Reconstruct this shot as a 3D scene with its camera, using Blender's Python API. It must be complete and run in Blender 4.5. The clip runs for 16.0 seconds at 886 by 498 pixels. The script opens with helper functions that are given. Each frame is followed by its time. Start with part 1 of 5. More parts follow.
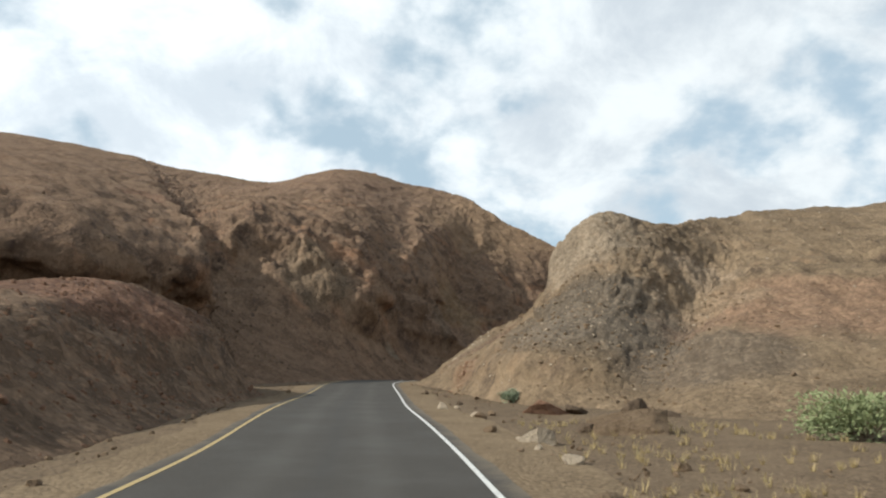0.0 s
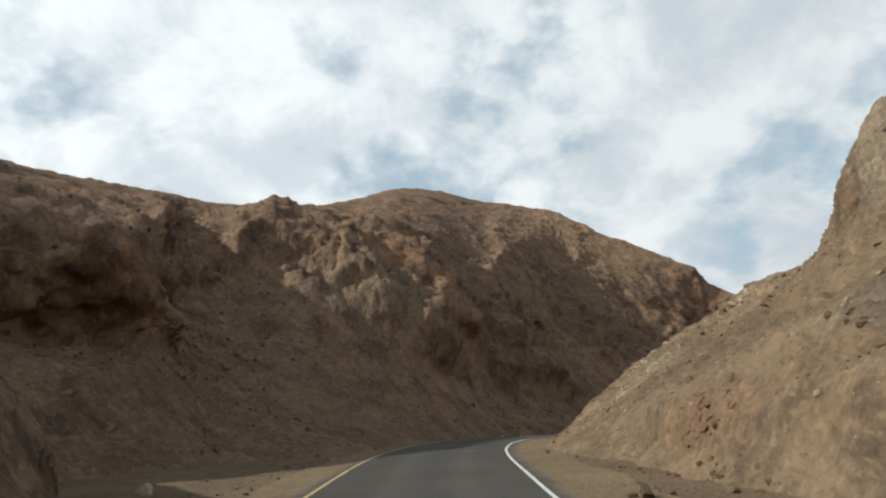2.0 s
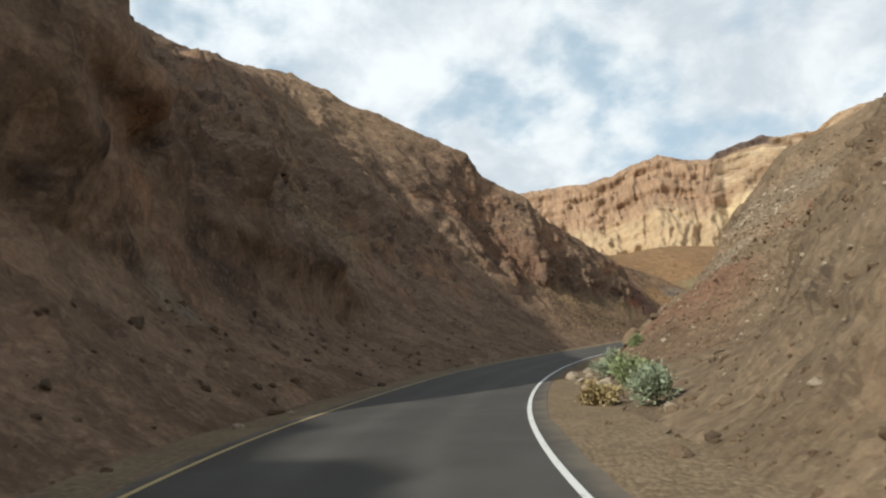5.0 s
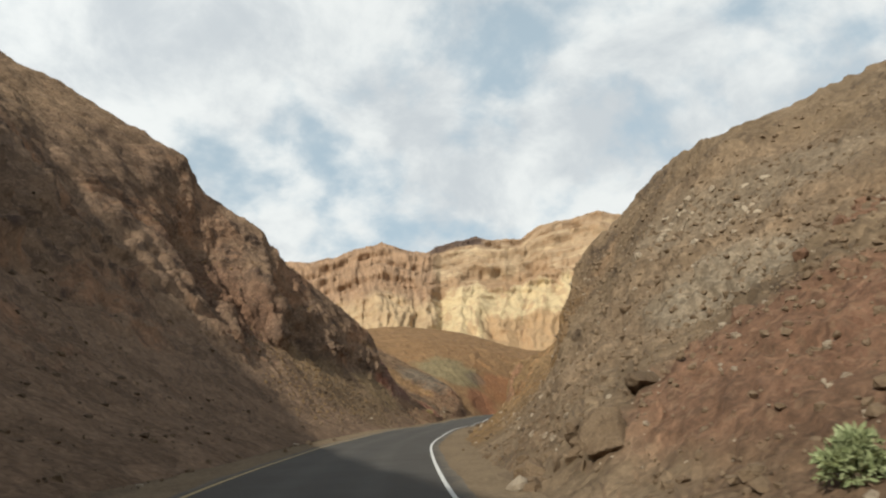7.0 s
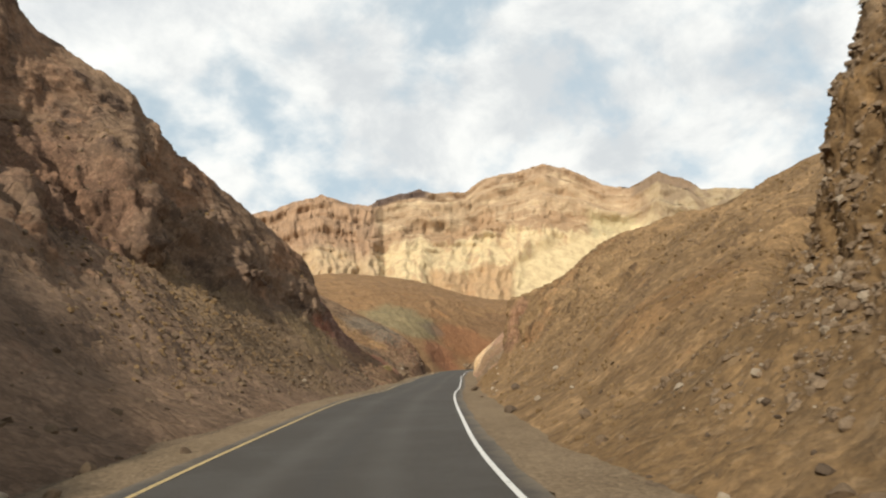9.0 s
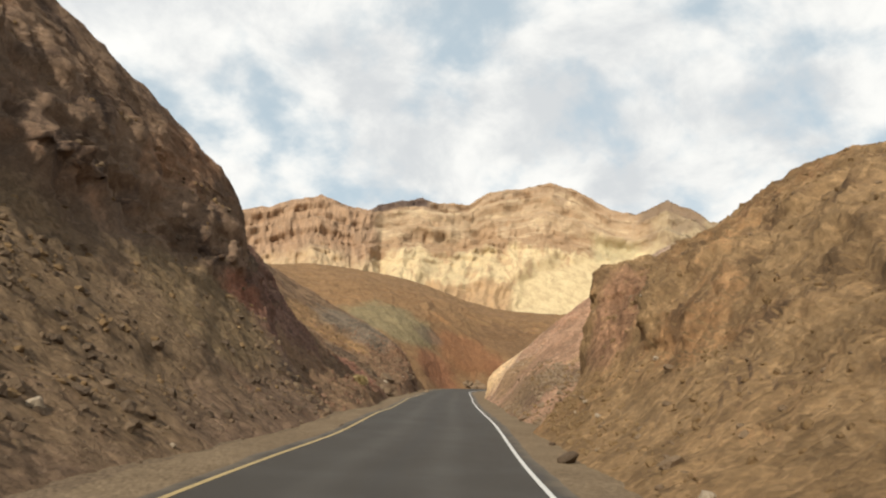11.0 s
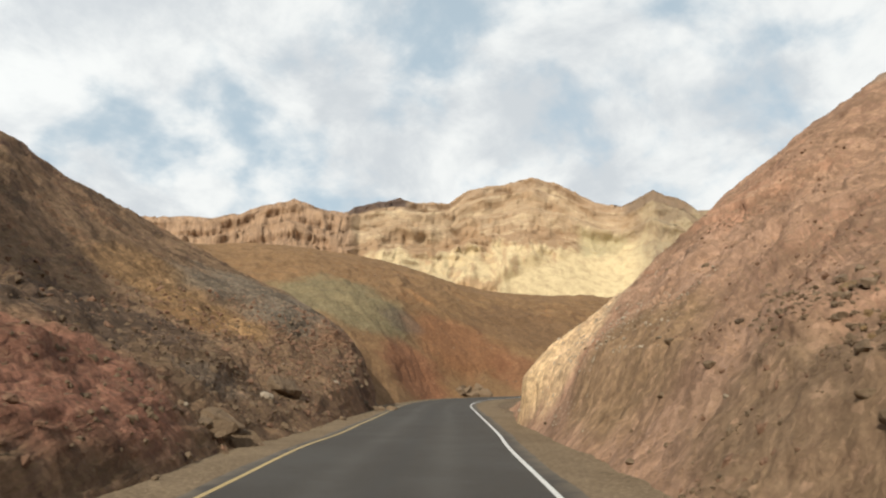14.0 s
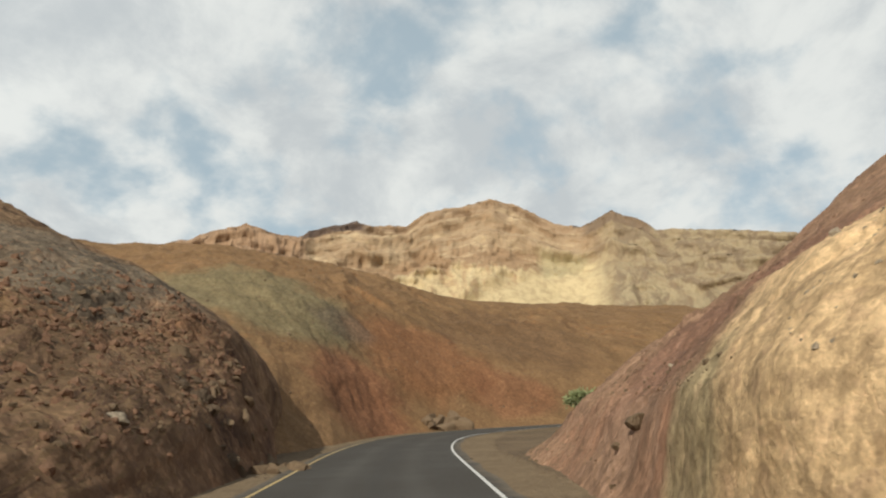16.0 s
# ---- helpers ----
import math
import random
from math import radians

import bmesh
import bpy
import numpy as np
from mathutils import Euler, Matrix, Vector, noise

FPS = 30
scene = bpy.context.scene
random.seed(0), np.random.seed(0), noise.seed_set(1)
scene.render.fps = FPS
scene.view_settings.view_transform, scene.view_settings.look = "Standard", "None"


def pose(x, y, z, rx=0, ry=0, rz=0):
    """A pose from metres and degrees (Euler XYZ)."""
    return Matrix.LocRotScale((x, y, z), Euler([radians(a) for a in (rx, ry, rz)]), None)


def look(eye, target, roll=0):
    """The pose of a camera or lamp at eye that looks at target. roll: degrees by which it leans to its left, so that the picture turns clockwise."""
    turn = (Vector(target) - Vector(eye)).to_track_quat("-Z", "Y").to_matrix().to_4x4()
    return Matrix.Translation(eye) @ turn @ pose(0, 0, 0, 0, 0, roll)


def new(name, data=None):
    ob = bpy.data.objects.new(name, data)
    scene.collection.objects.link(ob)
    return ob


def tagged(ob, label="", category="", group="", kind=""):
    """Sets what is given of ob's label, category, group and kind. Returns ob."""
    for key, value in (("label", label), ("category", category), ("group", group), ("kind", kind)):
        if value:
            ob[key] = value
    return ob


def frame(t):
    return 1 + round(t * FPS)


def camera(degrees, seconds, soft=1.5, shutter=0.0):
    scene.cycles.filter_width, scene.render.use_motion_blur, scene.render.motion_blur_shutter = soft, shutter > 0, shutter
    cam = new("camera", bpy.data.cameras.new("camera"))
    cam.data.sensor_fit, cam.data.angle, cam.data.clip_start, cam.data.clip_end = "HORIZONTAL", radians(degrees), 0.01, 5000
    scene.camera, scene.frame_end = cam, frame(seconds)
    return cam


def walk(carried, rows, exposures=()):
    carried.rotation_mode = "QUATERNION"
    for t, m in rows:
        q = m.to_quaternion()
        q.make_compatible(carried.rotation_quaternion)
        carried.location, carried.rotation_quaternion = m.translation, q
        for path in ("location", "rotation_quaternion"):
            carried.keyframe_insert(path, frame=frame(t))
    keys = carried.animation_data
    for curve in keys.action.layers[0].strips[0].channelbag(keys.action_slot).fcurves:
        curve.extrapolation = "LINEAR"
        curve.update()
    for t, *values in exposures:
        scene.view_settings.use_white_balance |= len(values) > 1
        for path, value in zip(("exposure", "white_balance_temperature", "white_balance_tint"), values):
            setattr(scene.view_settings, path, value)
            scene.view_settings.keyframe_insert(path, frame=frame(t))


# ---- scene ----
cam = camera(62.00, 16.0, soft=2.2, shutter=0.1)

# seconds, place, yaw, pitch, roll
PATH = [
    (0.0, 0.01, 0.01, 1.31, -0.12, 9.91, 0.86),
    (0.5, -0.60, 6.16, 1.34, -0.67, 8.92, 0.02),
    (1.0, -1.09, 12.20, 1.40, 0.44, 8.34, -0.43),
    (1.5, -1.76, 18.12, 1.56, -0.03, 9.69, -0.11),
    (2.0, -2.44, 23.99, 1.65, 5.35, 13.67, -2.07),
    (2.5, -2.90, 29.69, 1.74, 2.78, 12.73, -3.32),
    (3.0, -3.33, 35.14, 1.82, 0.31, 10.02, -4.84),
    (3.5, -3.83, 40.57, 1.98, -2.07, 9.08, -4.99),
    (4.0, -4.28, 46.00, 2.12, -6.79, 8.08, -4.66),
    (4.5, -4.42, 51.41, 2.23, -12.47, 7.31, -4.04),
    (5.0, -3.98, 56.77, 2.33, -17.72, 7.06, -3.35),
    (5.5, -2.78, 61.98, 2.35, -21.14, 7.62, -2.78),
    (6.0, -1.05, 67.03, 2.35, -27.97, 11.17, -1.30),
    (6.5, 1.14, 72.03, 2.31, -40.53, 12.96, -2.73),
    (7.0, 3.70, 76.96, 2.32, -39.87, 12.56, -0.86),
    (7.5, 6.66, 81.72, 2.39, -40.36, 11.34, -0.05),
    (8.0, 9.77, 86.28, 2.41, -39.42, 10.20, 0.50),
    (8.5, 13.20, 90.89, 2.43, -41.67, 11.31, 0.62),
    (9.0, 16.80, 95.55, 2.42, -44.45, 9.15, -1.62),
    (9.5, 20.47, 100.17, 2.43, -44.94, 8.96, -1.46),
    (10.0, 24.35, 104.63, 2.44, -44.94, 9.40, -0.12),
    (10.5, 28.44, 108.97, 2.50, -44.74, 10.00, 1.67),
    (11.0, 32.60, 113.33, 2.57, -44.61, 10.32, 3.17),
    (11.5, 36.89, 117.69, 2.60, -44.83, 9.89, 3.67),
    (12.0, 41.34, 122.03, 2.57, -46.51, 6.71, 2.83),
    (12.5, 45.75, 126.14, 2.55, -46.77, 4.00, 1.34),
    (13.0, 49.87, 130.09, 2.65, -46.34, 8.45, 1.84),
    (13.5, 53.58, 133.73, 2.68, -46.68, 10.45, 0.60),
    (14.0, 57.28, 137.27, 2.65, -46.06, 10.86, 0.33),
    (14.5, 60.94, 140.91, 2.70, -46.56, 12.48, 0.85),
    (15.0, 64.54, 144.39, 2.76, -49.33, 12.93, -0.59),
    (15.5, 68.06, 147.83, 2.83, -49.15, 13.35, -0.18),
    (16.0, 71.23, 150.68, 2.83, -49.41, 12.91, -1.32),
]


def cam_pose(x, y, z, yaw, pitch, roll):
    return pose(x, y, z, 0, 0, yaw) @ pose(0, 0, 0, 90 + pitch, 0, 0) @ pose(0, 0, 0, 0, 0, roll)


walk(cam, [(t, cam_pose(*r)) for t, *r in PATH],
     [(0.0, 0.04, 6050, 6), (1.5, 0.0, 6100, 6), (2.0, -0.15, 6150, 6), (2.5, -0.04, 6150, 6), (3.0, 0.08, 6150, 6), (5.5, 0.02, 6080, 6), (6.0, 0.04, 6080, 6), (6.5, -0.14, 6250, 6), (7.5, 0.0, 6350, 7), (9.0, 0.10, 6550, 8),
      (11.5, 0.06, 6600, 9), (12.5, 0.04, 6400, 8), (13.0, 0.14, 6400, 8), (13.5, -0.08, 6400, 8), (14.0, 0.0, 6400, 8), (14.6, -0.08, 6450, 7), (16.0, -0.24, 6450, 6)])


# ==== world
SUN_AZ = (-0.943, -0.333)      # ground direction towards the sun
SUN_EL = 33.5
sun_dir = Vector((SUN_AZ[0], SUN_AZ[1], 0)).normalized() * math.cos(radians(SUN_EL)) + Vector((0, 0, math.sin(radians(SUN_EL))))
sun_data = bpy.data.lights.new("sun", "SUN")
sun_data.energy, sun_data.angle, sun_data.color = 5.0, radians(1.0), (1.0, 0.93, 0.82)
sun_ob = new("sun", sun_data)
sun_ob.matrix_world = look((0, 0, 60), Vector((0, 0, 60)) - sun_dir)

world = bpy.data.worlds.new("sky")
scene.world = world
world.use_nodes = True
wn, wl = world.node_tree.nodes, world.node_tree.links
wn.clear()
w_out = wn.new("ShaderNodeOutputWorld")
w_bg = wn.new("ShaderNodeBackground")
w_sky = wn.new("ShaderNodeTexSky")
w_sky.sky_type, w_sky.sun_disc = "NISHITA", False
w_sky.sun_elevation, w_sky.sun_rotation = radians(SUN_EL), math.atan2(sun_dir.x, sun_dir.y)
w_sky.altitude, w_sky.dust_density = 300, 1.2
w_tc = wn.new("ShaderNodeTexCoord")
w_sep = wn.new("ShaderNodeSeparateXYZ")
wl.new(w_tc.outputs["Generated"], w_sep.inputs[0])


def wmath(op, a, b=None, c=None):
    n = wn.new("ShaderNodeMath")
    n.operation = op
    for k, v in enumerate((a, b, c)):
        if v is None:
            continue
        if isinstance(v, (int, float)):
            n.inputs[k].default_value = v
        else:
            wl.new(v, n.inputs[k])
    return n.outputs[0]


# a layer of broken cloud on a plane overhead
w_z = wmath("ADD", wmath("MAXIMUM", w_sep.outputs[2], 0.0), 0.6)
w_xy = wn.new("ShaderNodeCombineXYZ")
wl.new(wmath("DIVIDE", w_sep.outputs[0], w_z), w_xy.inputs[0])
wl.new(wmath("DIVIDE", w_sep.outputs[1], w_z), w_xy.inputs[1])


def wnoise(scale, detail, rough, offset, dist=0.0):
    m = wn.new("ShaderNodeMapping")
    m.inputs["Location"].default_value = offset
    wl.new(w_xy.outputs[0], m.inputs["Vector"])
    n = wn.new("ShaderNodeTexNoise")
    n.inputs["Scale"].default_value, n.inputs["Detail"].default_value = scale, detail
    n.inputs["Roughness"].default_value, n.inputs["Distortion"].default_value = rough, dist
    wl.new(m.outputs[0], n.inputs["Vector"])
    return n.outputs["Fac"]


def wramp(fac, lo, hi, a=0.0, b=1.0):
    n = wn.new("ShaderNodeMapRange")
    n.interpolation_type = "SMOOTHSTEP"
    n.inputs["From Min"].default_value, n.inputs["From Max"].default_value = lo, hi
    n.inputs["To Min"].default_value, n.inputs["To Max"].default_value = a, b
    wl.new(fac, n.inputs["Value"])
    return n.outputs[0]


w_cover = wmath("ADD", wmath("MULTIPLY", wnoise(3.4, 9, 0.5, (3.1, 7.4, 0.0), 0.15), 0.5), wmath("ADD", wmath("MULTIPLY", wnoise(8.5, 7, 0.5, (1.0, 2.0, 4.0), 0.3), 0.36), wmath("MULTIPLY", wnoise(21.0, 5, 0.55, (2.0, 5.0, 1.0)), 0.14)))
w_cover = wmath("ADD", w_cover, wramp(w_sep.outputs[0], -0.6, 0.5, 0.05, 0.0))
w_mask = wmath("MULTIPLY", wramp(w_cover, 0.40, 0.53), wramp(w_sep.outputs[2], 0.5, 0.85, 1.0, 0.35))
w_cloud = wn.new("ShaderNodeMix")
w_cloud.data_type = "RGBA"
w_cloud.inputs["A"].default_value = (7.5, 7.8, 8.1, 1)
w_cloud.inputs["B"].default_value = (10.7, 10.7, 10.5, 1)
wl.new(wramp(wnoise(5.5, 9, 0.6, (5.0, 1.5, 2.0), 0.3), 0.34, 0.62), w_cloud.inputs["Factor"])
w_mix = wn.new("ShaderNodeMix")
w_mix.data_type = "RGBA"
wl.new(w_mask, w_mix.inputs["Factor"])
w_haze = wn.new("ShaderNodeMix")
w_haze.data_type = "RGBA"
wl.new(wramp(w_sep.outputs[2], 0.45, 0.9, 0.7, 0.15), w_haze.inputs["Factor"])
wl.new(w_sky.outputs[0], w_haze.inputs["A"])
w_haze.inputs["B"].default_value = (7.3, 8.6, 9.3, 1)
wl.new(w_haze.outputs["Result"], w_mix.inputs["A"])
# cloud is whiter towards the sun
w_glow = wn.new("ShaderNodeVectorMath")
w_glow.operation = "SCALE"
wl.new(w_cloud.outputs["Result"], w_glow.inputs[0])
wl.new(wramp(w_sep.outputs[0], -0.65, 0.6, 1.24, 1.02), w_glow.inputs["Scale"])
wl.new(w_glow.outputs[0], w_mix.inputs["B"])
wl.new(w_mix.outputs["Result"], w_bg.inputs["Color"])
w_bg.inputs["Strength"].default_value = 0.086
wl.new(w_bg.outputs[0], w_out.inputs["Surface"])
scene.view_settings.exposure = 0.0

# ==== numeric helpers


def vnoise(p, seed=0):
    """Smooth value noise in -1..1 at the points p (N, 3)."""
    i = np.floor(p).astype(np.int64)
    f = p - i
    f = f * f * f * (f * (f * 6 - 15) + 10)

    def lattice(dx, dy, dz):
        h = (i[:, 0] + dx) * 374761393 + (i[:, 1] + dy) * 668265263 + (i[:, 2] + dz) * 2147483647 + seed * 974634777
        h = (h ^ (h >> 13)) * 1274126177
        h = (h ^ (h >> 16)) * 2246822519
        h = h ^ (h >> 15)
        return (h & 0xFFFFFF) / float(0xFFFFFF) * 2 - 1

    x, y, z = f.T
    a = lattice(0, 0, 0) * (1 - x) + lattice(1, 0, 0) * x
    b = lattice(0, 1, 0) * (1 - x) + lattice(1, 1, 0) * x
    c = lattice(0, 0, 1) * (1 - x) + lattice(1, 0, 1) * x
    d = lattice(0, 1, 1) * (1 - x) + lattice(1, 1, 1) * x
    return (a * (1 - y) + b * y) * (1 - z) + (c * (1 - y) + d * y) * z


def fbm(p, octaves=5, gain=0.5, seed=0, ridged=False):
    total, amp, norm = np.zeros(len(p)), 1.0, 0.0
    turn = np.array([[0.80, 0.36, -0.48], [-0.48, 0.86, -0.16], [0.36, 0.36, 0.86]])
    for k in range(octaves):
        n = vnoise(p, seed + k)
        total += amp * ((1 - 2 * np.abs(n)) if ridged else n)
        norm += amp
        amp *= gain
        p = (p @ turn.T) * 2.03 + 17.3
    return total / norm


def facets(p, seed=0):
    """Flat tilted faces of broken rock, about one unit wide: the height at the points p."""
    i = np.floor(p - 0.5).astype(np.int64)
    best, height = np.full(len(p), 9.0), np.zeros(len(p))
    for k in range(8):
        c = i + np.array([k & 1, (k >> 1) & 1, (k >> 2) & 1])
        h = c[:, 0] * 374761393 + c[:, 1] * 668265263 + c[:, 2] * 2147483647 + seed * 974634777
        h = (h ^ (h >> 13)) * 1274126177
        h = h ^ (h >> 16)
        r = [((h >> s) & 0x3FF) / 1023.0 - 0.5 for s in (0, 7, 14, 21, 28, 35)]
        h2 = (h * 2246822519) ^ (h >> 11)
        d = p - (c + 0.5 + 0.8 * np.stack(r[:3], 1))
        near = (d * d).sum(1)
        better = near < best
        value = r[3] * 1.1 + d[:, 0] * r[4] * 2.2 + d[:, 1] * r[5] * 2.2 + d[:, 2] * (((h2 >> 9) & 0x3FF) / 1023.0 - 0.5) * 2.2
        best = np.where(better, near, best)
        height = np.where(better, value, height)
    return height


def catmull(pts, n):
    """n points evenly in parameter along a curve through pts (axis 0)."""
    pts = np.asarray(pts, float)
    ext = np.concatenate([2 * pts[:1] - pts[1:2], pts, 2 * pts[-1:] - pts[-2:-1]])
    t = np.linspace(0, len(pts) - 1 - 1e-9, n)
    k = t.astype(int)
    u = (t - k).reshape((-1,) + (1,) * (pts.ndim - 1))
    a, b, c, d = ext[k], ext[k + 1], ext[k + 2], ext[k + 3]
    return 0.5 * (2 * b + (c - a) * u + (2 * a - 5 * b + 4 * c - d) * u ** 2 + (3 * b - a - 3 * c + d) * u ** 3)


def even(line, step):
    """The line resampled at even steps of length."""
    seg = np.r_[0, np.cumsum(np.linalg.norm(np.diff(line, axis=0), axis=1))]
    s = np.arange(0, seg[-1], step)
    return np.stack([np.interp(s, seg, line[:, k]) for k in range(line.shape[1])], 1)


def grid_mesh(name, pts, smooth=True):
    """A mesh from a grid of points (rows, columns, 3)."""
    r, c = pts.shape[:2]
    idx = np.arange(r * c).reshape(r, c)
    quads = np.stack([idx[:-1, :-1], idx[:-1, 1:], idx[1:, 1:], idx[1:, :-1]], -1).reshape(-1, 4)
    return poly_mesh(name, pts.reshape(-1, 3), quads, smooth)


def poly_mesh(name, verts, faces, smooth=True):
    """A mesh from arrays of points and of faces that all have as many corners."""
    me = bpy.data.meshes.new(name)
    n, k = faces.shape
    me.vertices.add(len(verts))
    me.vertices.foreach_set("co", np.ascontiguousarray(verts, np.float32).ravel())
    me.loops.add(n * k)
    me.loops.foreach_set("vertex_index", np.ascontiguousarray(faces, np.int32).ravel())
    me.polygons.add(n)
    me.polygons.foreach_set("loop_start", np.arange(0, n * k, k, dtype=np.int32))
    me.polygons.foreach_set("use_smooth", np.full(n, smooth))
    me.update()
    me.validate()
    return me


# ==== materials


class Nodes:
    """Short hand for building a node material."""

    def __init__(self, name):
        self.mat = bpy.data.materials.new(name)
        self.mat.use_nodes = True
        self.t = self.mat.node_tree
        self.t.nodes.clear()
        self.out = self.t.nodes.new("ShaderNodeOutputMaterial")
        self.bsdf = self.t.nodes.new("ShaderNodeBsdfPrincipled")
        self.t.links.new(self.bsdf.outputs[0], self.out.inputs["Surface"])
        geo = self.t.nodes.new("ShaderNodeNewGeometry")
        self.pos, self.normal, self.island = geo.outputs["Position"], geo.outputs["True Normal"], geo.outputs["Random Per Island"]

    def put(self, socket, v):
        if isinstance(v, bpy.types.NodeSocket):
            self.t.links.new(v, socket)
        elif isinstance(v, (tuple, list)) and len(v) == 3 and socket.type == "RGBA":
            socket.default_value = (*v, 1)
        else:
            socket.default_value = v

    def math(self, op, a, b=0.0):
        n = self.t.nodes.new("ShaderNodeMath")
        n.operation = op
        self.put(n.inputs[0], a)
        self.put(n.inputs[1], b)
        return n.outputs[0]

    def scaled(self, vec, scale=(1, 1, 1), loc=(0, 0, 0), rot=(0, 0, 0)):
        n = self.t.nodes.new("ShaderNodeMapping")
        self.put(n.inputs["Vector"], vec)
        n.inputs["Scale"].default_value, n.inputs["Location"].default_value = scale, loc
        n.inputs["Rotation"].default_value = [radians(a) for a in rot]
        return n.outputs[0]

    def noise(self, scale, detail=6.0, rough=0.6, vec=None, dist=0.0):
        n = self.t.nodes.new("ShaderNodeTexNoise")
        self.put(n.inputs["Vector"], vec if vec is not None else self.pos)
        n.inputs["Scale"].default_value, n.inputs["Detail"].default_value = scale, detail
        n.inputs["Roughness"].default_value, n.inputs["Distortion"].default_value = rough, dist
        return n.outputs["Fac"]

    def voronoi(self, scale, vec=None, feature="F1", out="Distance"):
        n = self.t.nodes.new("ShaderNodeTexVoronoi")
        n.feature = feature
        self.put(n.inputs["Vector"], vec if vec is not None else self.pos)
        n.inputs["Scale"].default_value = scale
        return n.outputs[out]

    def ramp(self, fac, lo, hi, a=0.0, b=1.0):
        n = self.t.nodes.new("ShaderNodeMapRange")
        n.interpolation_type = "SMOOTHSTEP"
        self.put(n.inputs["Value"], fac)
        for key, v in (("From Min", lo), ("From Max", hi), ("To Min", a), ("To Max", b)):
            n.inputs[key].default_value = v
        return n.outputs[0]

    def mix(self, fac, a, b, mode="MIX"):
        n = self.t.nodes.new("ShaderNodeMix")
        n.data_type, n.blend_type = "RGBA", mode
        self.put(n.inputs["Factor"], fac)
        self.put(n.inputs["A"], a)
        self.put(n.inputs["B"], b)
        return n.outputs["Result"]

    def sep(self, vec):
        n = self.t.nodes.new("ShaderNodeSeparateXYZ")
        self.put(n.inputs[0], vec)
        return n.outputs

    def spot(self, centre, size, wobble=0.35, scale=0.25, rot=(0, 0, 0)):
        """A ragged patch of another colour, round a place; some patches hold painted light."""
        m = self.scaled(self.pos, (1 / size[0], 1 / size[1], 1 / size[2]), (-centre[0] / size[0], -centre[1] / size[1], -centre[2] / size[2]))
        n = self.t.nodes.new("ShaderNodeVectorMath")
        n.operation = "LENGTH"
        self.put(n.inputs[0], m)
        d = self.math("ADD", n.outputs["Value"], self.math("MULTIPLY", self.math("SUBTRACT", self.noise(scale, 5, 0.6), 0.5), wobble * 4))
        return self.ramp(d, 1.2, 0.68)

    def warped(self, scale, amount):
        n = self.t.nodes.new("ShaderNodeTexNoise")
        self.put(n.inputs["Vector"], self.pos)
        n.inputs["Scale"].default_value, n.inputs["Detail"].default_value = scale, 3
        m = self.t.nodes.new("ShaderNodeVectorMath")
        m.operation = "MULTIPLY_ADD"
        self.put(m.inputs[0], n.outputs["Color"])
        m.inputs[1].default_value = (amount,) * 3
        self.put(m.inputs[2], self.pos)
        return m.outputs[0]

    def bump(self, height, strength=0.5, distance=0.1, normal=None):
        n = self.t.nodes.new("ShaderNodeBump")
        self.put(n.inputs["Height"], height)
        n.inputs["Strength"].default_value, n.inputs["Distance"].default_value = strength, distance
        if normal is not None:
            self.put(n.inputs["Normal"], normal)
        return n.outputs[0]

    def finish(self, color, rough=0.9, normal=None, spec=0.15):
        self.put(self.bsdf.inputs["Base Color"], color)
        self.put(self.bsdf.inputs["Roughness"], rough)
        self.bsdf.inputs["Specular IOR Level"].default_value = spec
        if normal is not None:
            self.put(self.bsdf.inputs["Normal"], normal)
        return self.mat


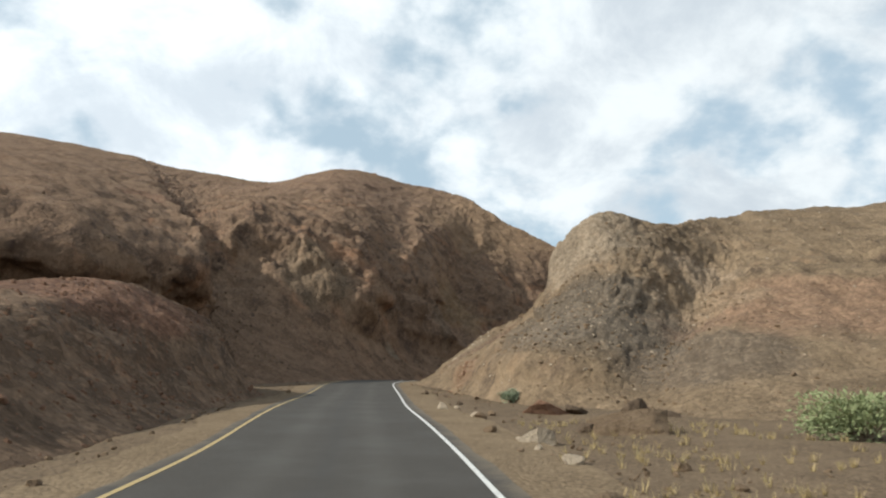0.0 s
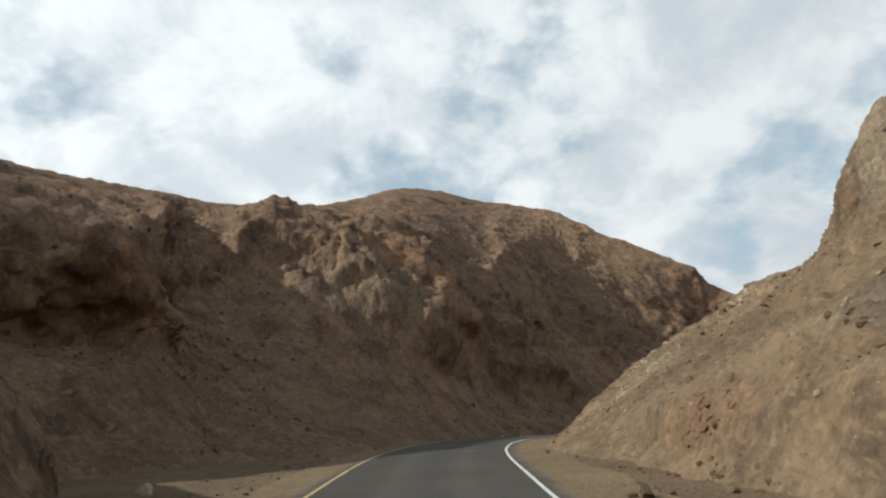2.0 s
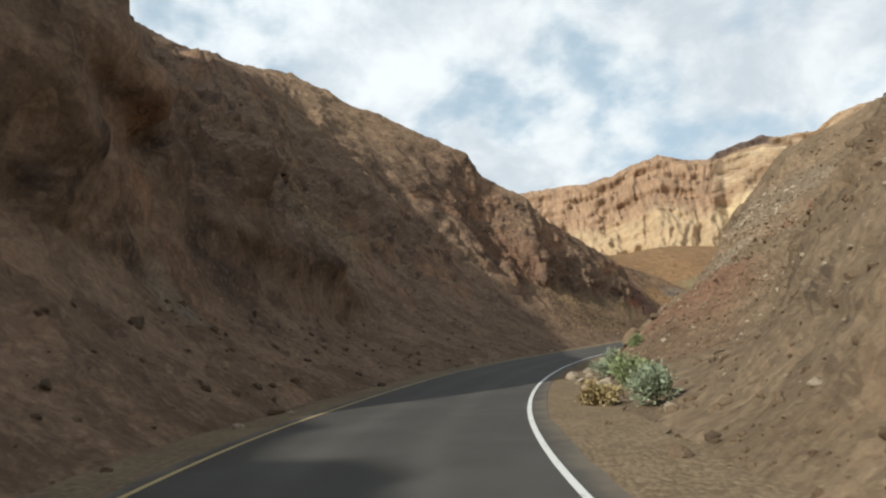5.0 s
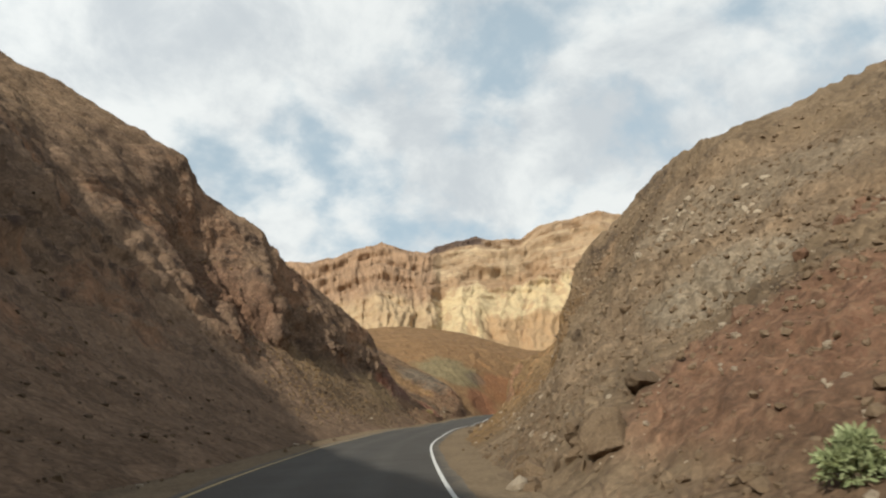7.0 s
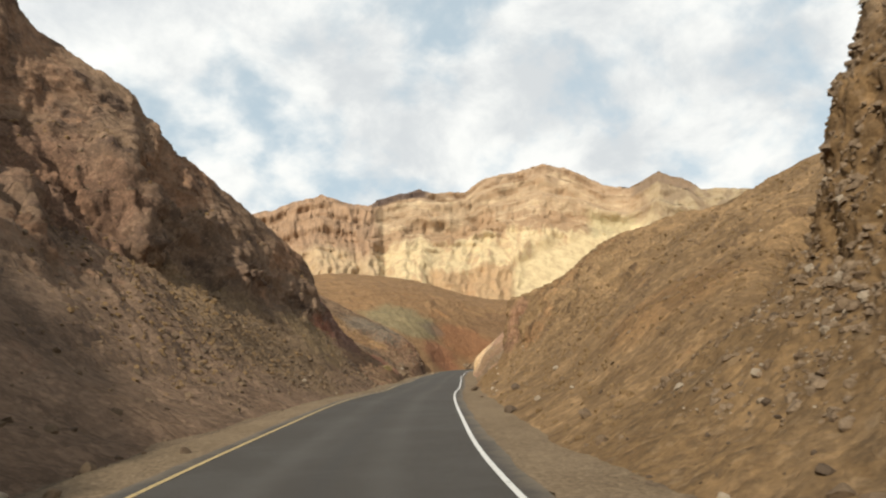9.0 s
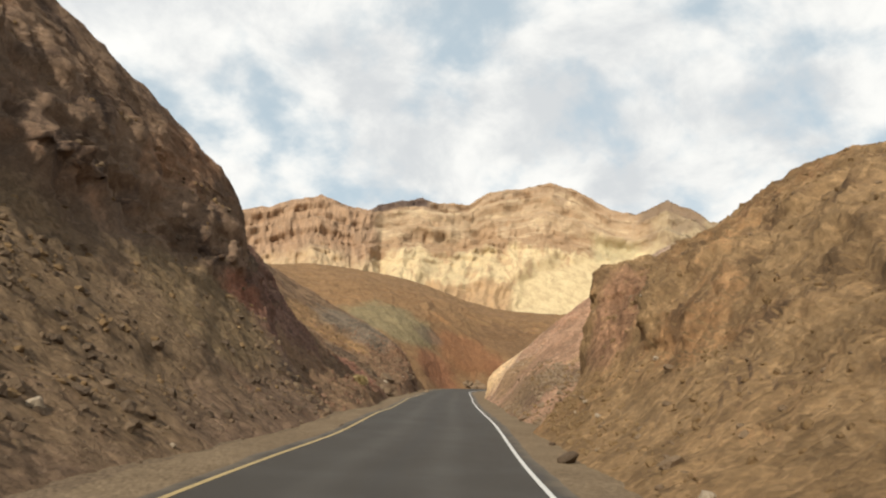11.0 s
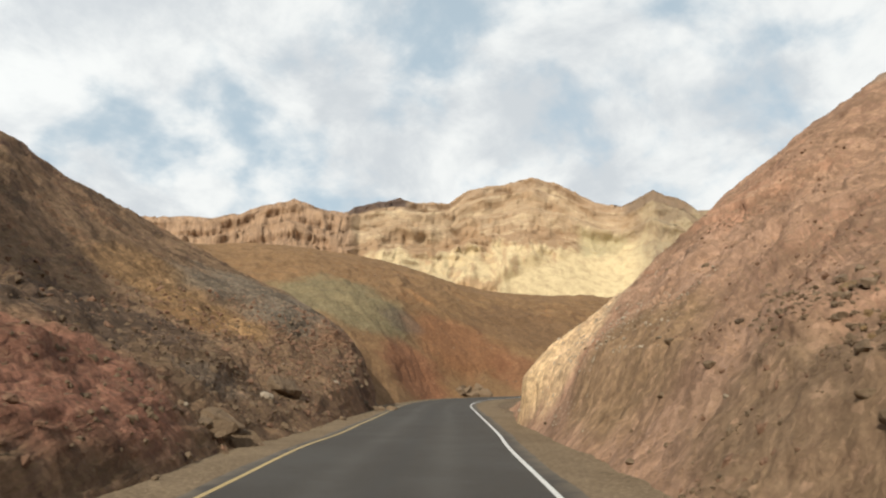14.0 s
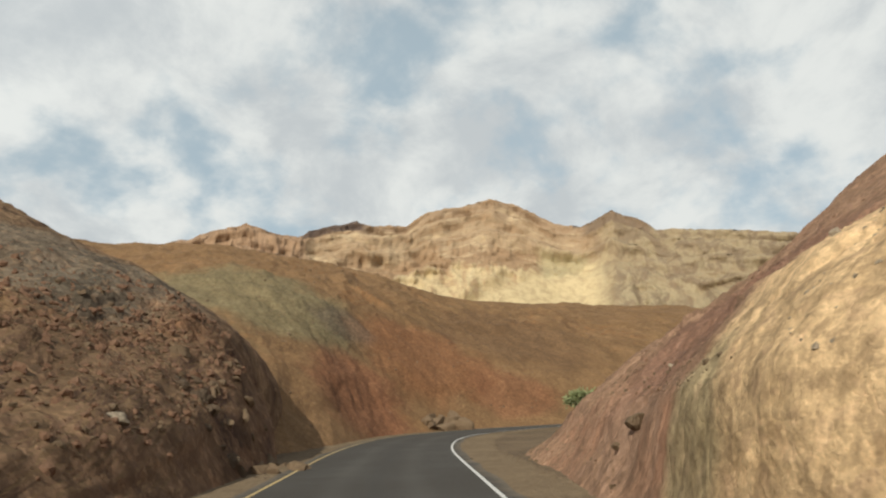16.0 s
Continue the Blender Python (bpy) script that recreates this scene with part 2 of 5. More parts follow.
def rock_material(name, base, pale, dark, gravel, patches=(), grain=1.0, relief=0.6, steep=(0.62, 0.86), shards=1.0, rust=0.75):
    """Weathered rock and rubble: cliff colours where it is steep, gravel where it is not. patches: (centre, size, colour, strength)."""
    n = Nodes(name)
    big = n.noise(0.09 * grain, 5, 0.6)
    mid = n.noise(0.55 * grain, 8, 0.65, dist=0.4)
    fine = n.noise(5.0 * grain, 8, 0.7)
    cracks = n.voronoi(1.1 * grain, vec=n.scaled(n.pos, (1, 1, 0.55)), feature="DISTANCE_TO_EDGE")
    c = n.mix(n.ramp(big, 0.38, 0.62), base, pale)
    c = n.mix(n.ramp(n.noise(0.16 * grain, 6, 0.65, dist=0.6), 0.50, 0.66, 0, rust), c, (min(1, pale[0] * 1.22), pale[1] * 1.02, pale[2] * 0.92))
    c = n.mix(n.ramp(mid, 0.44, 0.70), c, dark)
    up = n.sep(n.normal)[2]
    flat = n.ramp(n.math("ADD", up, n.math("MULTIPLY", n.math("SUBTRACT", mid, 0.5), 0.35)), *steep)
    stones = n.voronoi(7.0, out="Color")
    grav = n.mix(n.ramp(n.sep(stones)[0], 0.2, 1.0, 0.0, 0.55), gravel, [v * 1.55 for v in gravel])
    grav = n.mix(n.ramp(n.noise(0.35, 6, 0.65), 0.4, 0.7, 0, 0.6), grav, [v * 0.62 for v in gravel])
    c = n.mix(flat, c, grav)
    blotch = n.noise(1.3 * grain, 6, 0.7, dist=0.5)
    for centre, size, colour, strength in patches:
        s = n.math("MULTIPLY", n.spot(centre, size), strength)
        tint = n.mix(n.ramp(fine, 0.35, 0.7), colour, [v * 0.62 for v in colour])
        tint = n.mix(n.ramp(blotch, 0.48, 0.68, 0, 0.4), tint, [v * w for v, w in zip(colour, (0.58, 0.52, 0.46))])
        c = n.mix(s, c, tint)
    c = n.mix(n.ramp(fine, 0.35, 0.68, 0.0, 0.55), c, n.mix(0.5, c, [v * 0.45 for v in dark]))
    grit = n.noise(17.0, 5, 0.75)
    chips = n.sep(n.voronoi(7.5, vec=n.warped(3.0, 0.25), out="Color"))[2]
    c = n.mix(n.ramp(chips, 0.84, 0.96, 0.0, 0.28 * shards), c, [min(1, v * 1.7) for v in pale])
    c = n.mix(n.ramp(chips, 0.16, 0.04, 0.0, 0.32 * shards), c, [v * 0.7 for v in dark])
    c = n.mix(1.0, c, n.ramp(grit, 0.3, 0.72, 1.12, 0.86), "MULTIPLY")
    bent = n.warped(0.8, 0.9)
    shard = n.math("ADD", n.math("MULTIPLY", n.sep(n.voronoi(0.7 * grain, vec=bent, out="Color"))[0], 0.55), n.math("MULTIPLY", n.sep(n.voronoi(2.6 * grain, vec=bent, out="Color"))[1], 0.45))
    c = n.mix(1.0, c, n.ramp(shard, 0.12, 0.88, 1 - 0.3 * shards, 1 + 0.32 * shards), "MULTIPLY")
    height = n.math("ADD", n.math("MULTIPLY", mid, 1.0), n.math("ADD", n.math("MULTIPLY", fine, 0.28), n.math("MULTIPLY", n.ramp(cracks, 0.0, 0.12), 0.12)))
    height = n.math("ADD", height, n.math("ADD", n.math("MULTIPLY", shard, 0.2 * shards), n.math("ADD", n.math("MULTIPLY", chips, 0.09 * shards), n.math("MULTIPLY", grit, 0.10))))
    return n.finish(c, 0.93, n.bump(height, relief, 0.5), 0.1)


# ==== hills: surfaces drawn over a few rails that run from the foot to the back of the crest


def loft(name, columns, cell, rough, material, label, category="hill", seed=0, scale=0.2, kind="structure", hug=(0, 0), verge=0.9, crag=0.5, gully=0.6, ends=0.38, spurs=(), calm=(), behind=1.0):
    """columns: along the hill, each the places of foot, lower slope, cliff, cliff top and crest. rough: the unevenness at each of these, metres.
    Behind the crest and past both ends the hill falls away to the ground. hug: the columns whose foot comes down to the verge.
    spurs: buttresses, each (column, metres it stands out, columns over which it swells, columns over which it breaks off, lowest rail, highest rail). calm: smoother stretches, each (first column, last column, share of the unevenness). behind: share of the usual depth of the back."""
    cols = np.asarray(columns, float)
    for k in range(*hug):
        j = ((WAY[:, :2] - cols[k, 0, :2]) ** 2).sum(1).argmin()
        side = -1 if (cols[k, 1, :2] - WAY[j, :2]) @ ACROSS[j, :2] < 0 else 1
        reach = (LEFT_LINE - verge) if side < 0 else (RIGHT_LINE + verge)
        cols[k, 0, :2] = WAY[j, :2] + ACROSS[j, :2] * reach
    cols[:, 0, 2] = way_height(cols[:, 0, 0], cols[:, 0, 1])[0] - 0.3
    for end, inner in ((0, 1), (-1, -2)):
        step = ((cols[end] - cols[inner]) * (1, 1, 0))
        step = step[:3].mean(0) / (np.linalg.norm(step[:3].mean(0)) + 1e-9)
        rise = np.maximum(cols[end, :, 2:] - cols[end, :1, 2:], 0.5)
        fall = cols[end] + step * (0.3 + ends * rise)
        fall[:, 2] = cols[end, 0, 2] - 0.8
        cols = np.concatenate([fall[None], cols]) if end == 0 else np.concatenate([cols, fall[None]])
    apron = cols[:, 0] * 0.45 + cols[:, 1] * 0.55
    apron[:, 2] = cols[:, 0, 2] + 0.44 * (cols[:, 1, 2] - cols[:, 0, 2])
    cols = np.concatenate([cols[:, :1], apron[:, None], cols[:, 1:]], 1)
    rough = (rough[0], 0.5 * (rough[0] + rough[1]), *rough[1:])
    out = (cols[:, 5] - cols[:, 0]) * (1, 1, 0)
    out /= np.linalg.norm(out, axis=1, keepdims=True)
    tail = []
    for reach, keep in ((6, 1.0), (25, 0.93), (60, 0.6), (110, -0.05)):
        back = cols[:, 5] + out * max(reach * behind, 6)
        back[:, 2] = cols[:, 5, 2] * keep
        tail.append(back)
    cols = np.concatenate([cols, np.stack(tail, 1)], 1)
    n_rail = cols.shape[1]
    length = max(np.linalg.norm(np.diff(cols[:, k], axis=0), axis=1).sum() for k in range(5))
    up = np.linalg.norm(np.diff(cols, axis=1), axis=2).mean(0)
    rails = catmull(cols, int(length / cell))
    fine = [1, 1, 1, 1, 1.3, 2.5, 8, 12, 16]
    span = [max(3, int(up[k] / (cell * fine[k]))) for k in range(n_rail - 1)]
    span[4] = min(span[4], 150)
    marks = np.concatenate([np.linspace(k, k + 1, span[k], endpoint=False) for k in range(n_rail - 1)] + [[n_rail - 1]])
    full = np.swapaxes(catmull(np.swapaxes(rails, 0, 1), (n_rail - 1) * 40 + 1), 0, 1)
    lo = np.minimum((marks * 40).astype(int), full.shape[1] - 2)
    w = (marks * 40 - lo)[None, :, None]
    curved = full[:, lo] * (1 - w) + full[:, lo + 1] * w
    k0 = np.minimum(marks.astype(int), n_rail - 2)
    w = (marks - k0)[None, :, None]
    straight = rails[:, k0] * (1 - w) + rails[:, k0 + 1] * w
    pts = 0.45 * curved + 0.55 * straight
    at = np.linspace(0, len(cols) - 1, pts.shape[0])[:, None] - 1
    face = pts[:, :1] - pts[:, int(sum(span[:4]))][:, None]
    face[..., 2] = 0
    face /= np.linalg.norm(face, axis=2, keepdims=True) + 1e-9
    for where, stand, swell, broken, low, high in spurs:
        edge = where + 0.10 * np.sin(marks * 4.1 + where * 3)[None] + 0.05 * np.sin(marks * 11.0 + where)[None]
        w = np.where(at < edge, np.clip(1 - (edge - at) / swell, 0, 1), np.clip(1 - (at - edge) / broken, 0, 1))
        w = w * (np.clip((marks - low) / 0.5, 0, 1) * np.clip((high - marks) / 0.7, 0, 1))[None]
        pts = pts + face * (stand * w)[..., None]
    amp = np.interp(marks, [0, 1, 2, 2.7, 3, 4, 4.25, 5, 6, 7, 8, 9], [*rough[:3], 0.75 * rough[2] + 0.25 * rough[3], *rough[3:5], 0.35 * rough[4] + 0.65 * rough[5], rough[5], rough[5], 1.0, 2.0, 0.5])
    tall = np.clip((rails[:, 4, 2] - rails[:, 0, 2]) / 11, 0.22, 1.0)
    du, dv = np.gradient(pts, axis=0), np.gradient(pts, axis=1)
    nrm = np.cross(du, dv)
    nrm /= np.linalg.norm(nrm, axis=2, keepdims=True) + 1e-9
    if nrm[..., 2].mean() < 0:
        nrm = -nrm
    flat = pts.reshape(-1, 3)
    q = flat * np.array([scale, scale, scale * 0.6])
    warp = np.stack([fbm(q * 0.8 + 31 * k, 3, 0.5, seed + 50 + k) for k in range(3)], 1)
    d = 0.9 * (fbm(q + 0.8 * warp, 7, 0.58, seed, True) - 0.35) + 0.5 * fbm(q * 0.45, 3, 0.5, seed + 9)
    run = np.repeat(np.arange(pts.shape[0])[:, None] * cell, pts.shape[1], 1).reshape(-1)
    climb = np.repeat(marks[None], pts.shape[0], 0).reshape(-1)
    ribs = fbm(np.stack([run * scale * 0.75 + 0.8 * warp[:, 0], climb * 0.55 + 0.5 * warp[:, 1], 0 * run], 1), 4, 0.5, seed + 90, True)
    d += gully * 0.9 * (ribs - 0.25)
    blocks = fbm(q * np.array([2.0, 2.0, 3.0]) + warp, 3, 0.5, seed + 33)
    d += 0.5 * (np.round(blocks * 6) / 6) + 0.25 * fbm(q * 6, 4, 0.6, seed + 20, True)
    for first, last, share in calm:
        inside = np.clip(at - first + 1, 0, 1) * np.clip(last + 1 - at, 0, 1)
        tall = tall * (1 - (1 - share) * inside[:, 0])
    a = (amp[None] * tall[:, None]).reshape(-1)
    small = fbm(flat * 2.4, 3, 0.6, seed + 70, True) * np.minimum(a, 0.45) * 0.3
    bent = flat + 0.5 * warp
    small += crag * np.interp(climb, [1.4, 2.3, 3.0, 3.4, 4, 5], [0.25, 0.4, 1.0, 1.0, 0.45, 0.45]) * np.minimum(a, 1.0) * (0.75 * facets(bent * np.array([0.42, 0.42, 0.3]), seed) + 0.4 * facets(bent * np.array([1.1, 1.1, 0.9]), seed + 3))
    moved = flat + nrm.reshape(-1, 3) * (d * a + small)[:, None]
    pts = moved.reshape(pts.shape)
    ob = new(name, grid_mesh(name, pts))
    ob.data.materials.append(material)
    tagged(ob, label, category, kind=kind)
    return ob, pts[:, :int(sum(span[:6]))]


# ==== the way of the road
WAY = catmull(np.array([(2.5, -60, 1.0), (2.0, -40, 1.1), (1.2, -20, 1.2), (0.6, -8, 1.27)]
                       + [r[1:4] for r in PATH]
                       + [(74.3, 153.6, 2.87), (78.0, 157.1, 2.9), (81.9, 160.8, 2.94), (86.1, 164.8, 2.99), (90.4, 168.8, 3.04), (94.5, 172.2, 3.1),
                          (98.7, 175.1, 3.2), (103.2, 176.7, 3.32), (109.0, 176.8, 3.45), (117.0, 174.6, 3.6), (128.0, 169.5, 3.9), (148.0, 159.0, 4.4)]), 1400)
kernel = np.hanning(41) / np.hanning(41).sum()
WAY = np.stack([np.convolve(np.pad(WAY[:, k], 20, mode="edge"), kernel, "valid") for k in range(3)], 1)
WAY[:, 2] -= 1.30
WAY = even(WAY, 0.25)
ALONG = np.gradient(WAY, axis=0)
ACROSS = np.stack([ALONG[:, 1], -ALONG[:, 0], 0 * ALONG[:, 0]], 1)
ACROSS /= np.linalg.norm(ACROSS, axis=1, keepdims=True)
LEFT_LINE, RIGHT_LINE = -2.67, 1.45


def way_height(x, y):
    """The road's height next to the places, and the signed distance across it."""
    z, off = np.empty(len(x)), np.empty(len(x))
    for k in range(0, len(x), 4000):
        px, py = x[k:k + 4000, None], y[k:k + 4000, None]
        j = ((WAY[None, ::2, 0] - px) ** 2 + (WAY[None, ::2, 1] - py) ** 2).argmin(1) * 2
        z[k:k + 4000] = WAY[j, 2]
        off[k:k + 4000] = (px[:, 0] - WAY[j, 0]) * ACROSS[j, 0] + (py[:, 0] - WAY[j, 1]) * ACROSS[j, 1]
    return z, off


def ribbon(name, lo, hi, lift, material, label, cross=3, wobble=0.0, seed=0, crown=0.0):
    offs = np.linspace(lo, hi, cross)
    pts = WAY[:, None] + ACROSS[:, None] * offs[None, :, None]
    if wobble:
        s = np.stack([np.arange(len(WAY)) * 0.12, np.zeros(len(WAY)), np.zeros(len(WAY))], 1)
        pts[:, 0] += ACROSS * (wobble * fbm(s, 4, 0.6, seed))[:, None]
        pts[:, -1] += ACROSS * (wobble * fbm(s, 4, 0.6, seed + 5))[:, None]
    pts[..., 2] += lift
    ob = new(name, grid_mesh(name, pts[:, ::-1]))
    ob.data.materials.append(material)
    across = np.stack([np.broadcast_to(offs[::-1], (len(WAY), cross)), np.repeat(np.arange(len(WAY))[:, None] * 0.25, cross, 1)], -1).reshape(-1, 2)
    corner = np.empty(len(ob.data.loops), np.int32)
    ob.data.loops.foreach_get("vertex_index", corner)
    ob.data.uv_layers.new(name="across").data.foreach_set("uv", across[corner].astype(np.float32).ravel())
    return ob


def asphalt_material():
    n = Nodes("asphalt")
    speck = n.noise(55, 3, 0.7)
    wear = n.noise(0.5, 5, 0.6, vec=n.pos)
    c = n.mix(n.ramp(speck, 0.35, 0.7), (0.036, 0.031, 0.025), (0.066, 0.057, 0.046))
    c = n.mix(n.ramp(wear, 0.4, 0.65, 0, 0.45), c, (0.072, 0.066, 0.057))
    uv = n.t.nodes.new("ShaderNodeUVMap")
    uv.uv_map = "across"
    side = n.sep(uv.outputs[0])
    wander = n.math("MULTIPLY", n.math("SUBTRACT", n.noise(0.12, 3, 0.5), 0.5), 0.5)
    for centre, width, colour, strength in ((-1.35, 0.42, (0.09, 0.082, 0.07), 0.45), (0.15, 0.42, (0.09, 0.082, 0.07), 0.45), (-0.6, 0.3, (0.035, 0.033, 0.031), 0.35)):
        d = n.math("ABSOLUTE", n.math("ADD", n.math("SUBTRACT", side[0], centre), wander))
        c = n.mix(n.math("MULTIPLY", n.ramp(d, width, 0.0), n.ramp(wear, 0.3, 0.7, strength * 0.5, strength)), c, colour)
    dust = n.math("ADD", n.math("ABSOLUTE", n.math("ADD", side[0], 0.61)), n.math("MULTIPLY", n.noise(1.3, 5, 0.65), 0.9))
    c = n.mix(n.ramp(dust, 2.45, 2.95, 0, 0.75), c, (0.16, 0.125, 0.085))
    return n.finish(c, 0.8, n.bump(speck, 0.4, 0.01), 0.3)


def paint_material(name, colour):
    n = Nodes(name)
    worn = n.ramp(n.noise(9, 6, 0.7), 0.56, 0.68, 0.0, 0.7)
    c = n.mix(worn, colour, (0.09, 0.085, 0.08))
    return n.finish(c, 0.7, n.bump(n.noise(50, 2), 0.2, 0.01), 0.3)


def gravel_material(name, a, b):
    n = Nodes(name)
    st = n.sep(n.voronoi(16, out="Color"))[0]
    c = n.mix(n.ramp(n.noise(0.4, 6, 0.65), 0.38, 0.66), a, b)
    c = n.mix(n.ramp(st, 0.3, 1.0, 0, 0.5), c, [v * 1.5 for v in b])
    c = n.mix(n.ramp(n.noise(14, 4, 0.7), 0.45, 0.7, 0, 0.5), c, [v * 0.5 for v in a])
    h = n.math("ADD", n.noise(6, 6, 0.7), n.math("MULTIPLY", n.voronoi(16), -0.6))
    return n.finish(c, 0.95, n.bump(h, 0.6, 0.06), 0.1)


ASPHALT = asphalt_material()
WHITE_PAINT = paint_material("white paint", (0.58, 0.57, 0.53))
YELLOW_PAINT = paint_material("yellow paint", (0.42, 0.31, 0.14))
SHOULDER = gravel_material("sandy shoulder", (0.15, 0.108, 0.066), (0.195, 0.142, 0.088))
GROUND = gravel_material("desert ground", (0.115, 0.082, 0.052), (0.16, 0.115, 0.073))

road = ribbon("road", LEFT_LINE - 0.28, RIGHT_LINE + 0.32, 0.0, ASPHALT, "", 9, 0.10, 3)
tagged(road, "narrow dark grey asphalt road through a canyon", "road", kind="structure")
white_line = ribbon("white_edge_line", RIGHT_LINE - 0.04, RIGHT_LINE + 0.04, 0.006, WHITE_PAINT, "", 2)
tagged(white_line, "solid white painted edge line on asphalt", "road marking", kind="structure")
yellow_line = ribbon("yellow_edge_line", LEFT_LINE - 0.04, LEFT_LINE + 0.04, 0.006, YELLOW_PAINT, "", 2)
tagged(yellow_line, "solid yellow painted edge line on asphalt", "road marking", kind="structure")

# ground: one sheet, fine near the road and coarse towards the horizon


def ground_sheet():
    near = np.arange(-60, 171, 0.5)
    far = np.geomspace(2, 3600, 44)
    xs = np.r_[-60 - far[::-1], near, 171 + far]
    near_y = np.arange(-70, 201, 0.5)
    ys = np.r_[-70 - far[::-1], near_y, 201 + far]
    gx, gy = np.meshgrid(xs, ys, indexing="ij")
    x, y = gx.ravel(), gy.ravel()
    z, off = way_height(x, y)
    side = np.abs(off + 0.6)
    p = np.stack([x, y, 0 * x], 1)
    z = z - 0.035 + np.clip((side - 2.5) / 3, 0, 1) * (0.14 * fbm(p * 0.35, 4, 0.55, 4) + 0.05 * fbm(p * 1.7, 3, 0.6, 8))
    dist = np.maximum(0, side - 60)
    z += np.minimum(dist * 0.01, 12)
    ob = new("ground", grid_mesh("ground", np.stack([x, y, z], 1).reshape(*gx.shape, 3)))
    ob.data.materials.append(GROUND)
    return tagged(ob, "stony brown desert ground beside the road", "ground", kind="structure")


ground = ground_sheet()
left_shoulder = ribbon("shoulder_left", LEFT_LINE - 1.25, LEFT_LINE - 0.15, -0.012, SHOULDER, "", 5, 0.35, 11)
tagged(left_shoulder, "sandy gravel shoulder along the asphalt", "shoulder", kind="structure")
right_shoulder = ribbon("shoulder_right", RIGHT_LINE + 0.15, RIGHT_LINE + 1.7, -0.012, SHOULDER, "", 5, 0.4, 15)
tagged(right_shoulder, "sandy gravel shoulder along the asphalt", "shoulder", kind="structure")

# ==== hill materials
CLIFF_DARK = rock_material("dark cliff rock", (0.158, 0.104, 0.068), (0.23, 0.153, 0.098), (0.07, 0.048, 0.037), (0.18, 0.117, 0.074), shards=0.6,
                           # ochre talus at (36, 127) and (43, 134.6), its colour lightened as if sunlit
                           patches=(((36, 127, 4.5), (9, 8, 4), (0.215, 0.145, 0.08), 0.8), ((48.5, 139, 4.6), (2.6, 3, 2.6), (0.20, 0.105, 0.075), 0.8), ((43, 134.6, 4.2), (5, 4, 2.2), (0.25, 0.172, 0.09), 0.85), ((46.4, 138.7, 5.5), (1.5, 1.2, 0.9), (0.31, 0.135, 0.08), 0.8), ((25, 129, 11), (6, 6, 6), (0.172, 0.098, 0.062), 0.75),
                                    # crag at (-13, 71): sunlight on it painted as a tan patch
                                    ((-13, 71, 10), (4, 4, 5), (0.21, 0.16, 0.105), 0.55), ((-30, 74, 17), (5, 5, 3), (0.22, 0.125, 0.08), 0.6),
                                    ((-4.8, 76.9, 3.8), (0.9, 0.9, 1.6), (0.30, 0.25, 0.18), 0.6), ((0, 90, 8), (1.2, 2.0, 5), (0.15, 0.12, 0.085), 0.4),
                                    # hill (6, 138) and wall (3, 103): ochre lightened to look sunlit
                                    ((6, 138, 30), (16, 22, 11), (0.262, 0.176, 0.107), 0.8), ((3, 103, 12), (5, 8, 5), (0.25, 0.172, 0.10), 0.75), ((-20, 130, 34), (22, 30, 9), (0.213, 0.139, 0.093), 0.7)))
RUBBLE = rock_material("brown rubble slope", (0.178, 0.126, 0.077), (0.24, 0.174, 0.109), (0.085, 0.061, 0.043), (0.18, 0.129, 0.08), rust=0.4, shards=0.5,
                       patches=(((8.3, 40.5, 8.6), (3.2, 3.4, 3.6), (0.285, 0.225, 0.16), 0.85), ((3, 47.5, 3), (3.4, 4, 2.4), (0.165, 0.108, 0.072), 0.8), ((7.2, 57.5, 6.9), (2.6, 4.5, 1.0), (0.33, 0.26, 0.17), 0.75), ((9.8, 65, 8.2), (2, 2.6, 1), (0.28, 0.16, 0.10), 0.7), ((7.2, 33.4, 4.2), (5.2, 5, 3.0), (0.15, 0.122, 0.092), 0.85), ((13.5, 39.5, 6.6), (2.6, 3, 1.8), (0.33, 0.245, 0.165), 0.8),
                                # pale flank at (22, 88): colour raised further to stand for sunlight
                                ((10, 27.5, 2.1), (3.5, 3, 1.7), (0.13, 0.105, 0.082), 0.55), ((16.5, 31.5, 4.3), (5.6, 5.6, 3.4), (0.265, 0.165, 0.105), 0.8), ((22, 88, 6.2), (8, 6, 6), (0.27, 0.192, 0.122), 0.7), ((12.4, 34.2, 5.8), (2.6, 2.8, 2.0), (0.31, 0.225, 0.145), 0.75), ((19.3, 85.6, 5.1), (3, 3, 1.3), (0.30, 0.25, 0.18), 0.6), ((28, 101.5, 3), (13, 6, 5), (0.22, 0.133, 0.058), 0.8), ((1.4, 40.2, 1.6), (1.5, 2.4, 0.9), (0.225, 0.14, 0.09), 0.55), ((2.0, 50.2, 3.2), (1.6, 2.2, 1.6), (0.33, 0.26, 0.17), 0.65), ((6, 53.6, 5.8), (1.6, 1.6, 0.8), (0.34, 0.26, 0.17), 0.7),
                                ((13.5, 80.5, 3), (4, 4, 2.2), (0.235, 0.122, 0.075), 0.75), ((25, 87.5, 8), (2.2, 5, 2.2), (0.25, 0.20, 0.14), 0.6),
                                ((10, 78, 1.8), (4, 4, 1.4), (0.16, 0.10, 0.062), 0.6), ((57, 128, 6), (2.5, 3, 3), (0.21, 0.12, 0.065), 0.7)))
OCHRE = rock_material("ochre brown gravel slope", (0.21, 0.132, 0.065), (0.265, 0.172, 0.088), (0.105, 0.066, 0.038), (0.213, 0.134, 0.066), shards=0.8,
                      patches=(((53.2, 126.2, 5.0), (1.7, 1.3, 2.6), (0.27, 0.148, 0.09), 0.8), ((33, 105, 3.8), (3, 2.5, 1.4), (0.26, 0.145, 0.062), 0.6)))
